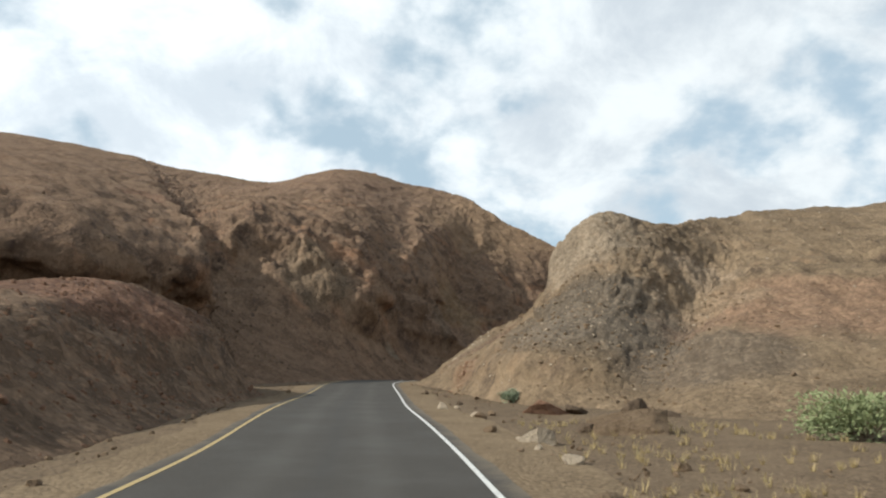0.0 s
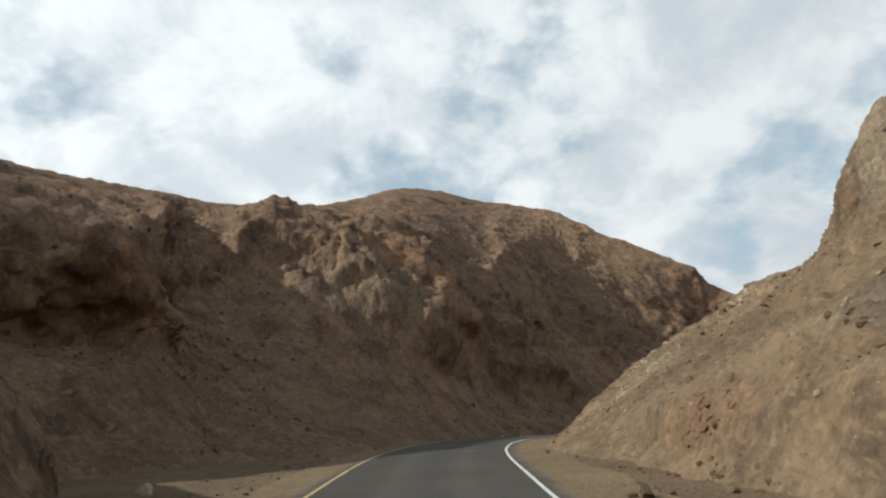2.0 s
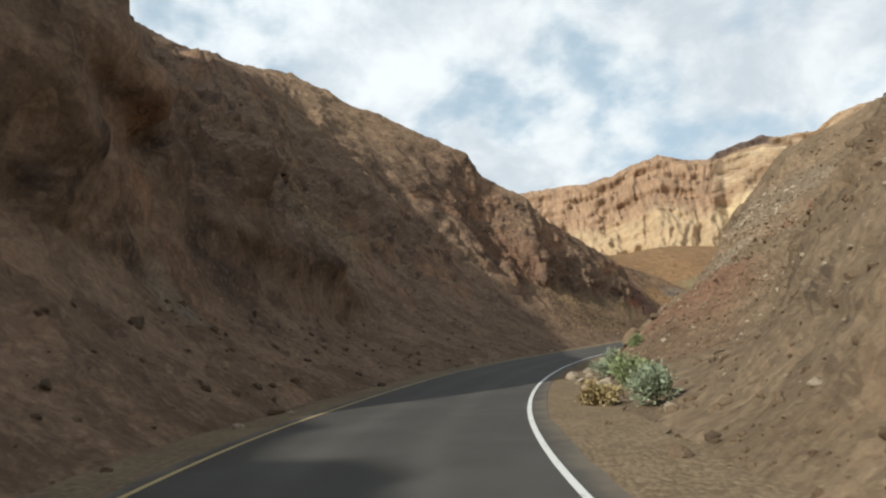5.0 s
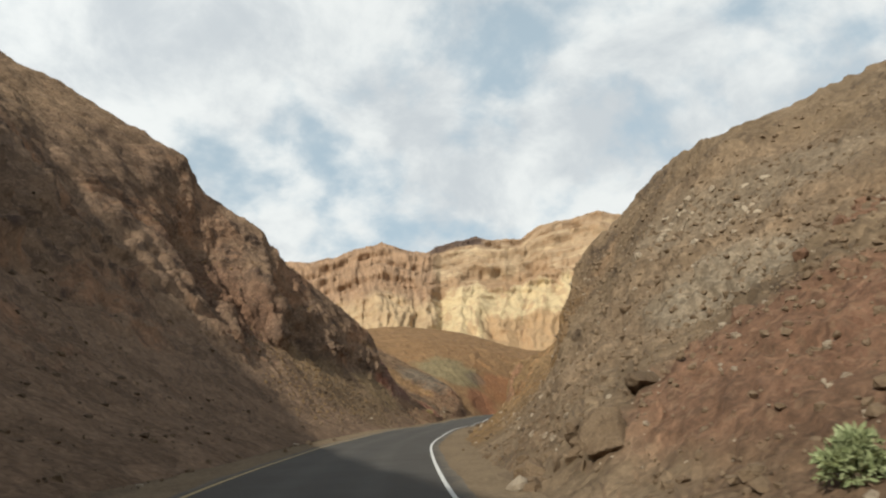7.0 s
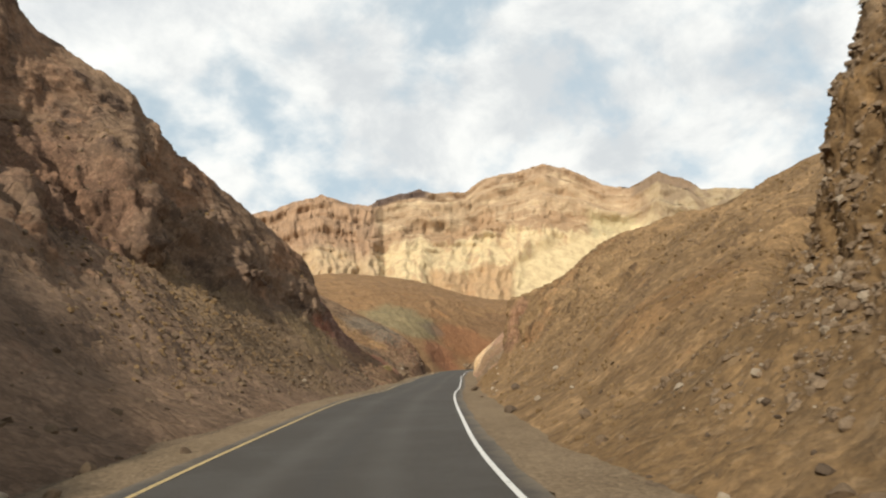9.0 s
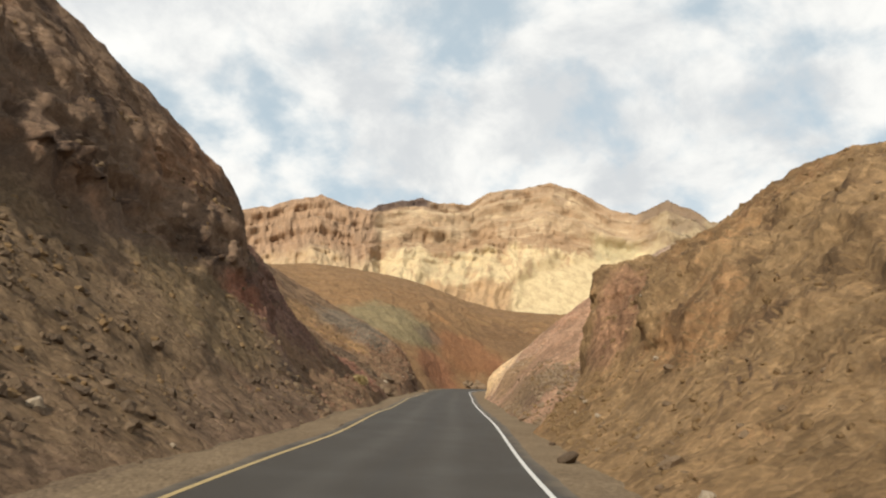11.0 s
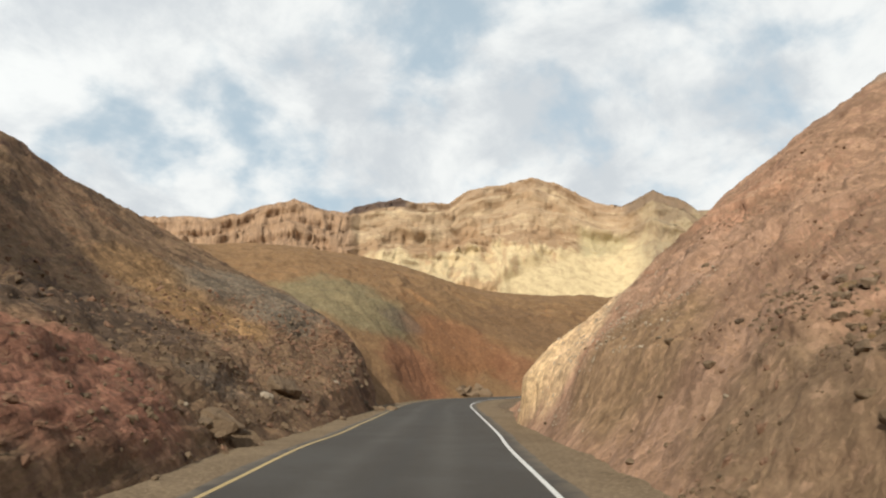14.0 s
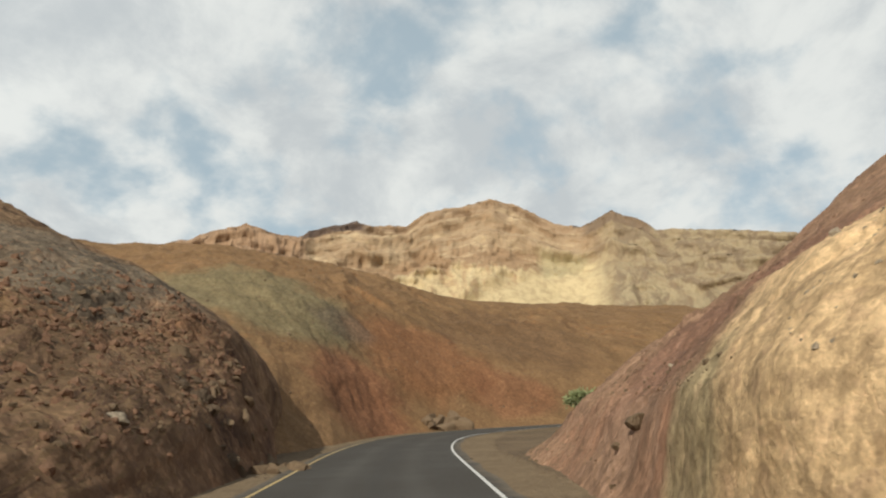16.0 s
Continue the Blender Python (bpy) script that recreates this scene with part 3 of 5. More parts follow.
PINK = rock_material("pink and brown slope", (0.292, 0.173, 0.113), (0.347, 0.218, 0.145), (0.19, 0.113, 0.07), (0.288, 0.175, 0.108), shards=0.6, relief=0.5,
                     patches=(((78.6, 151.7, 4.0), (3.3, 2.5, 4), (0.80, 0.56, 0.31), 0.95), ((82.5, 148.5, 8.2), (2.6, 1.6, 4), (0.62, 0.44, 0.26), 0.85), ((76.8, 149.7, 4.0), (2.4, 1.4, 3.2), (0.72, 0.50, 0.29), 0.9),
                              ((78.3, 148.6, 5.0), (2.4, 0.7, 6), (0.56, 0.41, 0.265), 0.8), ((74, 136, 6.4), (6, 2.2, 2.0), (0.42, 0.31, 0.19), 0.75), ((60.5, 134, 2.5), (7, 4, 1.4), (0.15, 0.10, 0.062), 0.9), ((78.6, 153.9, 2.6), (1.5, 0.9, 1.2), (0.46, 0.37, 0.21), 0.8),
                              ((85, 155, 3.9), (4, 3, 3), (0.24, 0.125, 0.085), 0.7), ((84.5, 142, 14.5), (4, 5, 2.2), (0.34, 0.26, 0.19), 0.7),
                              ((64, 137.5, 2.4), (6, 5, 1.2), (0.19, 0.13, 0.075), 0.75), ((80, 137, 8), (5, 3, 3), (0.30, 0.21, 0.11), 0.6),
                              ((72, 145, 3.2), (4, 3, 1.6), (0.25, 0.165, 0.085), 0.7),
                              ((64.5, 134, 4.4), (3.4, 2.2, 0.9), (0.38, 0.25, 0.13), 0.85), ((69.2, 136.1, 5.7), (2.3, 1.2, 0.6), (0.21, 0.175, 0.115), 0.75)))
MAROON = rock_material("maroon and brown slope", (0.185, 0.112, 0.068), (0.23, 0.145, 0.084), (0.10, 0.06, 0.043), (0.18, 0.114, 0.063),
                       patches=(((51.5, 145, 7), (4, 6, 4), (0.215, 0.12, 0.088), 0.8), ((59, 160, 10), (6, 9, 4), (0.20, 0.112, 0.085), 0.8), ((72.6, 171, 8.0), (3.8, 5.2, 2.2), (0.345, 0.205, 0.095), 0.85), ((74, 167.6, 6.2), (3.4, 4.4, 1.7), (0.365, 0.215, 0.095), 0.88), ((71.2, 164, 5.5), (2.4, 2.4, 1.1), (0.34, 0.19, 0.08), 0.7),
                                # dark patches at (66, 158) and (62.6, 154): shade of a hollow, painted in
                                ((66, 158, 4.7), (3.8, 3.6, 1.3), (0.105, 0.07, 0.047), 0.8), ((62.6, 154, 4.5), (3.2, 3, 1.2), (0.105, 0.07, 0.047), 0.75), ((79, 169.6, 6.3), (2.2, 2.6, 1.6), (0.17, 0.135, 0.095), 0.75),
                                ((61, 149, 3.0), (5.5, 4, 1.3), (0.29, 0.132, 0.085), 0.85), ((80.5, 173.5, 8), (5, 6.5, 3), (0.16, 0.135, 0.10), 0.75),
                                ((67.5, 154.5, 3), (2.2, 1.2, 0.6), (0.24, 0.19, 0.14), 0.5)))
MIDHILL = rock_material("red and green clay hill", (0.195, 0.113, 0.056), (0.21, 0.127, 0.062), (0.15, 0.088, 0.047), (0.195, 0.115, 0.056), relief=0.24, shards=0.35,
                        patches=(((98, 189, 10), (7.5, 8.5, 5), (0.205, 0.172, 0.095), 0.85), ((100, 181, 4.5), (5, 4.5, 3.4), (0.25, 0.112, 0.06), 0.85),
                                 ((110, 186, 7), (7, 4.5, 5), (0.25, 0.115, 0.055), 0.8), ((125, 190, 9), (9, 8, 5), (0.155, 0.092, 0.05), 0.6), ((116, 182.5, 4.2), (4, 3, 2.4), (0.26, 0.12, 0.062), 0.7), ((103, 188, 8.5), (3, 3.5, 2), (0.13, 0.10, 0.075), 0.6), ((89, 190, 10), (4, 10, 6), (0.22, 0.125, 0.062), 0.6)))
KNOLL = rock_material("reddish knoll", (0.15, 0.098, 0.062), (0.19, 0.125, 0.078), (0.065, 0.046, 0.034), (0.15, 0.10, 0.064),
                      patches=(((-12, 25, 3.6), (4, 6, 1.6), (0.23, 0.125, 0.08), 0.8),))

# ==== hills
big_left, big_left_pts = loft("cliff_left", [
    [(-30, 8, 0.5), (-34, 14, 4), (-38, 20, 8), (-43, 27, 12), (-130, 135, 50)],
    [(-17.5, 30, 0.5), (-20.5, 34.5, 3.6), (-22.6, 37.8, 4.8), (-24.4, 40.6, 10.8), (-95, 153, 52)],
    [(-12.5, 44.2, 0.8), (-15, 47.6, 3.6), (-16.9, 50.6, 5.4), (-17.9, 52.6, 11.0), (-70, 156, 48.4)],
    [(-11.6, 48, 0.9), (-16, 53.8, 4.6), (-20.2, 58.0, 7.2), (-22.6, 61.8, 13.0), (-61, 156, 46.2)],
    [(-10.5, 52, 1), (-15, 57, 4.5), (-20.5, 64, 9.5), (-25, 71, 15.2), (-50, 156, 44.2)],
    [(-8.5, 59, 1), (-12, 65, 5.5), (-15.5, 70, 12.2), (-20.5, 78, 18.9), (-37, 155, 42.4)],
    [(-6, 66, 1), (-8.8, 70, 5.5), (-10.5, 73, 12), (-13, 82, 17.6), (-22, 151, 44.3)],
    [(-1.8, 75, 1.1), (-5, 77.5, 4.5), (-5.5, 79.5, 9), (-7, 88, 15.6), (-8, 158, 43.3)],
    [(4, 87, 1.2), (1.8, 91.5, 3.5), (0, 94, 9), (-2, 98, 16.2), (2.3, 157, 41.0)],
    [(11, 97, 1.3), (8.6, 102, 4.6), (5, 107, 9.2), (2.5, 111.5, 14.8), (7.4, 147, 36.2)],
    [(19, 107, 1.4), (17, 111.5, 4.6), (13.5, 117, 9.4), (9.8, 121, 17.0), (13.2, 143, 31.5)],
    [(26, 114.2, 1.5), (24.5, 118.5, 4.6), (22.2, 123.6, 8.2), (20.5, 130.5, 15.3), (24.2, 137.4, 24.4)],
    [(29, 116.8, 1.6), (27.5, 122, 5.2), (26.2, 128.2, 9.2), (25.6, 132.8, 13.6), (27.4, 138.2, 21.8)],
    [(32, 119.5, 1.6), (30.6, 124.4, 5.2), (29.4, 128.4, 7.6), (30.4, 133.4, 13.4), (32.6, 137.4, 18.7)],
    [(34.5, 122, 1.6), (33.6, 126.4, 4.7), (33.3, 131.2, 7.5), (33.8, 134.8, 11.6), (34.8, 137.6, 16.4)],
    [(38, 125.5, 1.7), (37.6, 129.2, 4.3), (38.0, 134.0, 7.0), (38.4, 136.6, 11.1), (38.4, 139.0, 14.9)],
    [(44, 131.3, 1.8), (44.6, 134.6, 4.0), (44.8, 138.2, 6.4), (46.2, 139.9, 8.8), (47.3, 141.2, 10.2)],
    [(48, 135.3, 1.5), (48.4, 137.4, 3.2), (48.6, 139.8, 4.8), (49.2, 142, 6.1), (50, 145.5, 7.6)]],
    0.27, (0.1, 0.22, 1.15, 0.75, 0.33), CLIFF_DARK, "steep dark brown rock cliff under a smooth rounded hill", seed=1, hug=(4, 18), verge=1.0, crag=0.5, gully=1.3, calm=((1, 2.6, 0.85),),
    spurs=((6.6, 2.4, 1.2, 0.35, 2.0, 4.5), (8.0, 2.0, 0.8, 0.3, 2.0, 4.4), (9.9, 1.6, 0.8, 0.3, 2.2, 4.4), (11.1, 2.2, 0.9, 0.28, 2.4, 4.5),
           (13.05, 2.2, 0.9, 0.32, 2.85, 4.6), (16.0, 0.5, 0.7, 0.2, 2.7, 4.6)))
left_slope, left_slope_pts = loft("slope_left", [
    [(45, 133, 1.5), (48.3, 139, 3.4), (50, 142.8, 6), (50.5, 146.5, 8.6), (49, 160, 13)],
    [(50, 135.6, 1.9), (52, 139.9, 2.3), (53.4, 144.2, 4.6), (54.8, 150.5, 7.8), (55.4, 158.2, 13.5)],
    [(55, 140, 2), (56.3, 142.4, 2.0), (59, 148.5, 3.6), (61, 162, 8.4), (62, 172, 15.5)],
    [(60, 144.6, 2.1), (61.3, 147.2, 2.0), (65.5, 153.5, 3.0), (67.5, 167, 7.4), (72, 180, 14)],
    [(67, 151.8, 2.2), (68.8, 154.9, 2.05), (72, 161.5, 3.7), (76, 172.5, 7.6), (80, 186, 13.5)],
    [(74.5, 158.8, 2.3), (76.3, 161.6, 2.6), (78.7, 166.8, 4.6), (81, 171.5, 7.2), (85, 182, 10)],
    [(80.5, 164.6, 2.4), (81.8, 166.6, 3.1), (82.8, 168.3, 4.2), (83.5, 170, 5.5), (86, 175, 7)],
    [(83.6, 167.4, 2.0), (84.4, 168.6, 2.7), (85, 169.8, 3.3), (86, 172, 3.8), (90, 176, 4.5)]],
    0.22, (0.14, 0.42, 0.6, 0.65, 0.45), MAROON, "maroon and brown rubble slope above the road", seed=2, hug=(0, 8), verge=0.9)
mid_hill, mid_hill_pts = loft("red_clay_hill", [
    [(72, 190, 2), (74, 200, 8), (76, 212, 14), (80, 226, 20), (86, 240, 22)],
    [(83, 173, 1.6), (87, 181, 6), (92, 195, 11.6), (98, 213, 18.0), (106, 238, 23.2)],
    [(91.5, 174.2, 1.8), (94.5, 180.5, 5.2), (99, 189, 11), (106, 205, 17.5), (120, 236, 25)],
    [(101.5, 179.8, 2), (104, 184, 5.8), (108, 190, 11), (116, 200, 16), (134, 225, 23)],
    [(113, 180, 2), (116, 184, 6), (121, 190, 10), (128, 197, 14), (146, 214, 18.5)],
    [(132, 174, 2), (135, 178, 5), (140, 185, 10), (148, 192, 14), (163, 203, 18)],
    [(160, 162, 2), (164, 167, 5), (170, 175, 10), (178, 183, 14), (195, 195, 18)]],
    0.35, (0.1, 0.22, 0.36, 0.45, 0.3), MIDHILL, "smooth brown clay hill with green and red patches", seed=3, hug=(2, 5), verge=1.2, crag=0.1, gully=0.7)
right_hill, right_hill_pts = loft("hill_right", [
    [(26, 10, 0.3), (32, 18, 3), (38, 26, 6), (46, 36, 10), (62, 52, 18)],
    [(14, 17.5, 0.4), (19, 25, 2.8), (24, 32, 5.5), (30, 42, 10), (38, 58, 16)],
    [(8, 22.5, 0.4), (11, 28, 2.8), (15, 34, 5.5), (20, 43, 9.5), (24, 53, 13.8)],
    [(6.4, 24.6, 0.4), (8.8, 29.4, 1.9), (12.4, 35.6, 4.4), (16.2, 42.6, 8.6), (17.6, 48.2, 12.0)],
    [(4.5, 26.5, 0.5), (5.5, 29, 2.2), (8.5, 34, 5), (11.6, 39.8, 9.0), (13.2, 42.8, 10.4)],
    [(2.6, 29.5, 0.6), (3.3, 31, 2.3), (6.6, 34.6, 4.7), (7.9, 38.5, 8), (9, 40.8, 10.6)],
    [(1.3, 35.5, 0.8), (2.3, 36.8, 2.1), (4.6, 38.8, 4.4), (6.0, 41.4, 6.6), (6.7, 42.7, 8.6)],
    [(0.3, 41, 0.9), (1.2, 42.5, 1.9), (4.2, 45, 4), (7, 47, 6.2), (9, 50, 8.2)],
    [(-0.4, 48, 1), (0.8, 50, 2.3), (4, 53, 4.4), (7.5, 55.5, 6.4), (10.7, 57, 8.1)],
    [(-0.6, 55, 1.1), (0.8, 57.5, 2.6), (4, 60.5, 4.6), (6.9, 62.6, 5.9), (10.5, 66, 8.7)],
    [(1.5, 62.5, 1.2), (3.5, 64.5, 2.5), (7, 67, 4.6), (10, 69, 6.1), (15, 72, 9.2)],
    [(8.6, 72, 1.2), (10.2, 73.5, 2.1), (14, 76, 4.3), (19, 78.5, 6.8), (27, 81.5, 11.8)],
    [(9.3, 77.5, 1.3), (11, 79, 2.2), (16, 81.5, 4.3), (22, 84, 7.4), (33, 86, 14.8)],
    [(11.8, 83, 1.4), (13.5, 84, 2.15), (18.5, 86, 4.4), (24, 88, 7.8), (28.4, 89.7, 12.3)],
    [(15.5, 88.5, 1.4), (17.5, 89.3, 2.6), (20.6, 90.4, 4.4), (24.8, 91.4, 8.1), (30.2, 92.5, 12.8)],
    [(20, 94, 1.5), (22.5, 94.5, 2.6), (25.3, 95.5, 4.4), (27.8, 95.4, 7.8), (31, 95.2, 12.2)],
    [(23.5, 97.5, 1.5), (26, 97.8, 3), (27.8, 98.3, 4.2), (28.8, 98, 7), (30.2, 97.4, 10)],
    [(25, 99, 1.6), (27, 99.2, 2.8), (28.8, 99.15, 3.8), (29.42, 98.95, 6.3), (30.2, 98.66, 8.6)],
    [(28, 103, 1.2), (29.5, 101.8, 2.6), (31, 100.6, 3.6), (32, 100.1, 4.5), (33, 99.6, 5.4)]],
    0.2, (0.16, 0.48, 0.8, 0.7, 0.5), RUBBLE, "grey-brown rubble hill with a pale rock tower", seed=4, hug=(8, 19), verge=1.0, crag=0.7, gully=0.35, calm=((1, 5.5, 0.7),), behind=0.42)
right_slope, right_slope_pts = loft("slope_right", [
    [(27, 100.5, 1.5), (29.5, 101, 3), (35, 102, 5), (42, 102, 8), (58, 100, 14.5)],
    [(29.5, 104, 1.6), (33, 105, 3.6), (38, 106.5, 5.5), (46, 107, 9), (62, 109.5, 14.2)],
    [(36, 110.5, 1.7), (39, 111.5, 3.2), (44, 113, 5.3), (51, 114, 8.5), (63, 114.5, 12.8)],
    [(43, 117, 1.8), (45.5, 118, 3.2), (49, 119.3, 5.2), (54, 120.5, 8.8), (60, 121, 11.2)],
    [(47.8, 122, 1.8), (50, 123.1, 3.4), (52.2, 124.0, 5.2), (55.2, 124.5, 7.3), (59.5, 124.2, 9.2)],
    [(49.6, 124.2, 1.9), (52, 125.5, 3.4), (53.4, 126, 4.9), (54.5, 126.1, 6.6), (58, 126.2, 7.2)],
    [(51.2, 126.0, 1.9), (53.0, 127.0, 3.4), (53.9, 127.4, 4.8), (54.6, 127.8, 6.4), (58, 127.8, 7.2)]],
    0.18, (0.13, 0.42, 0.8, 0.85, 0.5), OCHRE, "brown gravel slope with crumbling rock", seed=5, hug=(0, 7), verge=0.8, crag=0.75, gully=0.4, ends=0.08, calm=((-1, 1.6, 0.4),),
    spurs=((4.15, 1.0, 1.0, 0.22, 2.2, 4.8),))
pink_slope, pink_slope_pts = loft("pink_slope", [
    [(53, 127.4, 1.4), (56, 128.4, 2.2), (60, 129.6, 3.2), (67, 130.5, 5.5), (80, 129, 11)],
    [(53.5, 129.5, 1.6), (55.8, 130.3, 2.5), (61, 131.8, 3.8), (70, 133.5, 6.5), (84, 134, 12.5)],
    [(57.5, 133.5, 1.9), (59.8, 134.1, 2.7), (65, 136.0, 4.2), (74, 138.5, 7.6), (86.5, 138.5, 14.8)],
    [(62, 137.8, 1.9), (64.0, 138.3, 2.8), (69.2, 140.2, 4.8), (76, 141.2, 8), (86, 141, 14.6)],
    [(66.5, 142.3, 2), (69, 142.6, 3.4), (73, 143.4, 5.8), (78, 144, 9), (84, 144.2, 12.2)],
    [(70.8, 146.5, 2), (72.6, 146.7, 3.6), (75.2, 146.9, 5.4), (78.5, 147, 7.6), (83.5, 146.6, 10.5)],
    [(74.5, 150.2, 2.1), (75.8, 150, 3.5), (77.3, 149.6, 5), (79.3, 149.2, 6.4), (82.5, 148.2, 8.8)],
    [(77, 153.2, 2.1), (77.7, 153.0, 3.1), (78.8, 152.5, 4.3), (80.6, 151.6, 5.2), (84, 150, 7.2)],
    [(80.3, 155.8, 2.2), (82.3, 155.9, 3.0), (85.2, 155.6, 4.6), (88.7, 155, 6.4), (93.7, 152.6, 9.9)],
    [(84.5, 159.2, 2.3), (86.8, 159.3, 3.1), (89.8, 158.5, 4.9), (93.3, 157, 7), (97.8, 154.5, 10.8)],
    [(92, 165.5, 2.4), (94.3, 164, 3.1), (97.3, 162.2, 4.9), (100.8, 160, 7.2), (106, 157, 10.6)],
    [(104, 169.5, 2.3), (107, 167, 3.2), (111, 164, 4.8), (115, 161.5, 7), (120, 159, 10)],
    [(125, 164, 2.5), (130, 159, 4), (135, 156, 6), (140, 154, 8), (148, 153, 11)]],
    0.18, (0.14, 0.42, 0.42, 0.40, 0.28), PINK, "pinkish brown slope with a pale lower edge", seed=6, hug=(1, 8), verge=1.0, crag=0.6, gully=0.2)
knoll, knoll_pts = loft("knoll_left", [
    [(-6.4, -8, -0.1), (-7.2, -7, 0.5), (-8, -6, 0.9), (-9, -5, 1.2), (-12, -3, 1.5)],
    [(-6.3, 6, 0), (-7.2, 7, 0.9), (-8, 7.6, 1.4), (-9, 8.5, 1.8), (-13, 11, 2.4)],
    [(-6.6, 16, 0.1), (-8, 17.5, 1.3), (-9.2, 19, 2.3), (-10.5, 20.5, 3.3), (-13, 23, 4.2)],
    [(-7, 23, 0.2), (-8.4, 24.5, 1.6), (-9.6, 26, 3), (-11, 27.5, 4.2), (-13, 30, 4.9)],
    [(-7.6, 29, 0.4), (-8.4, 30, 1.6), (-9, 31, 2.6), (-9.8, 32, 3.3), (-13, 36, 4)],
    [(-8.6, 33.5, 0.5), (-9, 34, 1.1), (-9.6, 34.8, 1.5), (-10.4, 35.8, 1.8), (-13, 39, 2)]],
    0.2, (0.25, 0.5, 0.7, 0.6, 0.4), KNOLL, "low reddish rocky knoll beside the road", seed=7, hug=(0, 6), verge=1.5, crag=0.9)


# ==== far mountain
def far_material():
    n = Nodes("banded mountain rock")
    uv = n.t.nodes.new("ShaderNodeUVMap")
    uv.uv_map = "along"
    run, high = n.sep(uv.outputs[0])[:2]      # degrees along the range, share of its height
    flat = n.t.nodes.new("ShaderNodeCombineXYZ")
    n.put(flat.inputs[0], run)
    n.put(flat.inputs[1], high)
    along = flat.outputs[0]

    def band(lo, hi):
        return n.math("MULTIPLY", n.ramp(run, lo - 0.5, lo + 0.5), n.ramp(run, hi + 0.5, hi - 0.5))

    wander = n.math("MULTIPLY", n.math("SUBTRACT", n.noise(0.45, 6, 0.6, vec=n.scaled(along, (1, 5, 1))), 0.5), 0.22)
    h = n.math("ADD", high, wander)
    fine = n.noise(0.11, 7, 0.7)
    torn = n.math("MULTIPLY", n.math("SUBTRACT", n.noise(0.03, 7, 0.7), 0.5), 0.45)      # breaks the beds up
    beds = n.math("ADD", torn, n.noise(1.0, 5, 0.7, vec=n.scaled(along, (0.3, 26, 1)), dist=0.5))
    thin = n.math("ADD", torn, n.noise(1.0, 4, 0.7, vec=n.scaled(along, (1.5, 70, 1)), dist=0.6))
    ribs = n.noise(1.0, 5, 0.65, vec=n.scaled(along, (0.9, 11.0, 1)), dist=0.8)
    teeth = n.math("ADD", h, n.math("MULTIPLY", n.math("SUBTRACT", ribs, 0.5), 0.22))      # scalloped foot of the cliffs
    c = n.mix(n.ramp(teeth, 0.57, 0.62), (0.53, 0.415, 0.24), (0.33, 0.22, 0.13))
    c = n.mix(n.ramp(h, 0.68, 0.75), c, (0.385, 0.278, 0.172))
    c = n.mix(n.ramp(h, 0.87, 0.96, 0, 0.6), c, (0.31, 0.215, 0.14))
    # beds: pale and brown courses, strongest in the cliffs
    c = n.mix(n.math("MULTIPLY", n.ramp(beds, 0.50, 0.62), n.ramp(h, 0.5, 0.66, 0.15, 0.6)), c, (0.30, 0.19, 0.105))
    c = n.mix(n.math("MULTIPLY", n.ramp(beds, 0.46, 0.36), n.ramp(h, 0.5, 0.66, 0.1, 0.5)), c, (0.58, 0.45, 0.28))
    c = n.mix(n.math("MULTIPLY", n.ramp(thin, 0.52, 0.62), n.ramp(h, 0.5, 0.66, 0.05, 0.35)), c, (0.27, 0.175, 0.105))
    # washed stripes on the pale slope below the cliffs
    c = n.mix(n.math("MULTIPLY", n.ramp(ribs, 0.50, 0.62), n.ramp(h, 0.66, 0.54, 0.0, 0.75)), c, (0.40, 0.27, 0.155))
    c = n.mix(n.math("MULTIPLY", n.ramp(ribs, 0.44, 0.34), n.ramp(h, 0.64, 0.52, 0.0, 0.45)), c, (0.60, 0.49, 0.305))
    # low red-brown hills at its foot
    c = n.mix(n.math("MULTIPLY", n.ramp(teeth, 0.43, 0.40, 0, 0.8), band(43, 51)), c, (0.36, 0.225, 0.12))
    # the brown fluted block at one end
    flutes = n.noise(1.0, 5, 0.7, vec=n.scaled(along, (2.0, 6.0, 1)), dist=0.5)
    block = n.mix(n.ramp(flutes, 0.40, 0.62), (0.345, 0.225, 0.14), (0.20, 0.128, 0.083))
    block = n.mix(n.ramp(h, 0.60, 0.50, 0, 0.8), block, (0.45, 0.33, 0.195))
    block = n.mix(n.ramp(beds, 0.52, 0.62, 0, 0.45), block, (0.25, 0.155, 0.09))
    c = n.mix(n.ramp(n.math("ADD", run, n.math("MULTIPLY", wander, 8)), 39.2, 38.2, 0, 0.9), c, block)
    # a smooth sand fan that climbs along the foot
    rise = n.math("SUBTRACT", h, n.math("MULTIPLY", n.math("SUBTRACT", run, 51.0), 0.03))
    c = n.mix(n.math("MULTIPLY", n.ramp(rise, 0.43, 0.40), band(50.5, 62.5)), c, n.mix(n.ramp(fine, 0.35, 0.7), (0.56, 0.445, 0.26), (0.50, 0.39, 0.225)))
    c = n.mix(n.math("MULTIPLY", n.math("MULTIPLY", band(57.0, 60.8), n.ramp(h, 0.80, 0.72)), n.ramp(rise, 0.38, 0.43, 0.0, 0.8)), c, (0.42, 0.36, 0.21))
    slope = n.mix(n.ramp(ribs, 0.42, 0.6), (0.31, 0.25, 0.155), (0.19, 0.145, 0.097))
    c = n.mix(n.ramp(n.math("ADD", run, n.math("MULTIPLY", wander, 16)), 59.8, 63.4, 0, 0.85), c, slope)
    # dark caps beyond
    c = n.mix(n.math("MULTIPLY", band(38.2, 43.2), n.ramp(high, 0.935, 0.955)), c, (0.10, 0.072, 0.06))
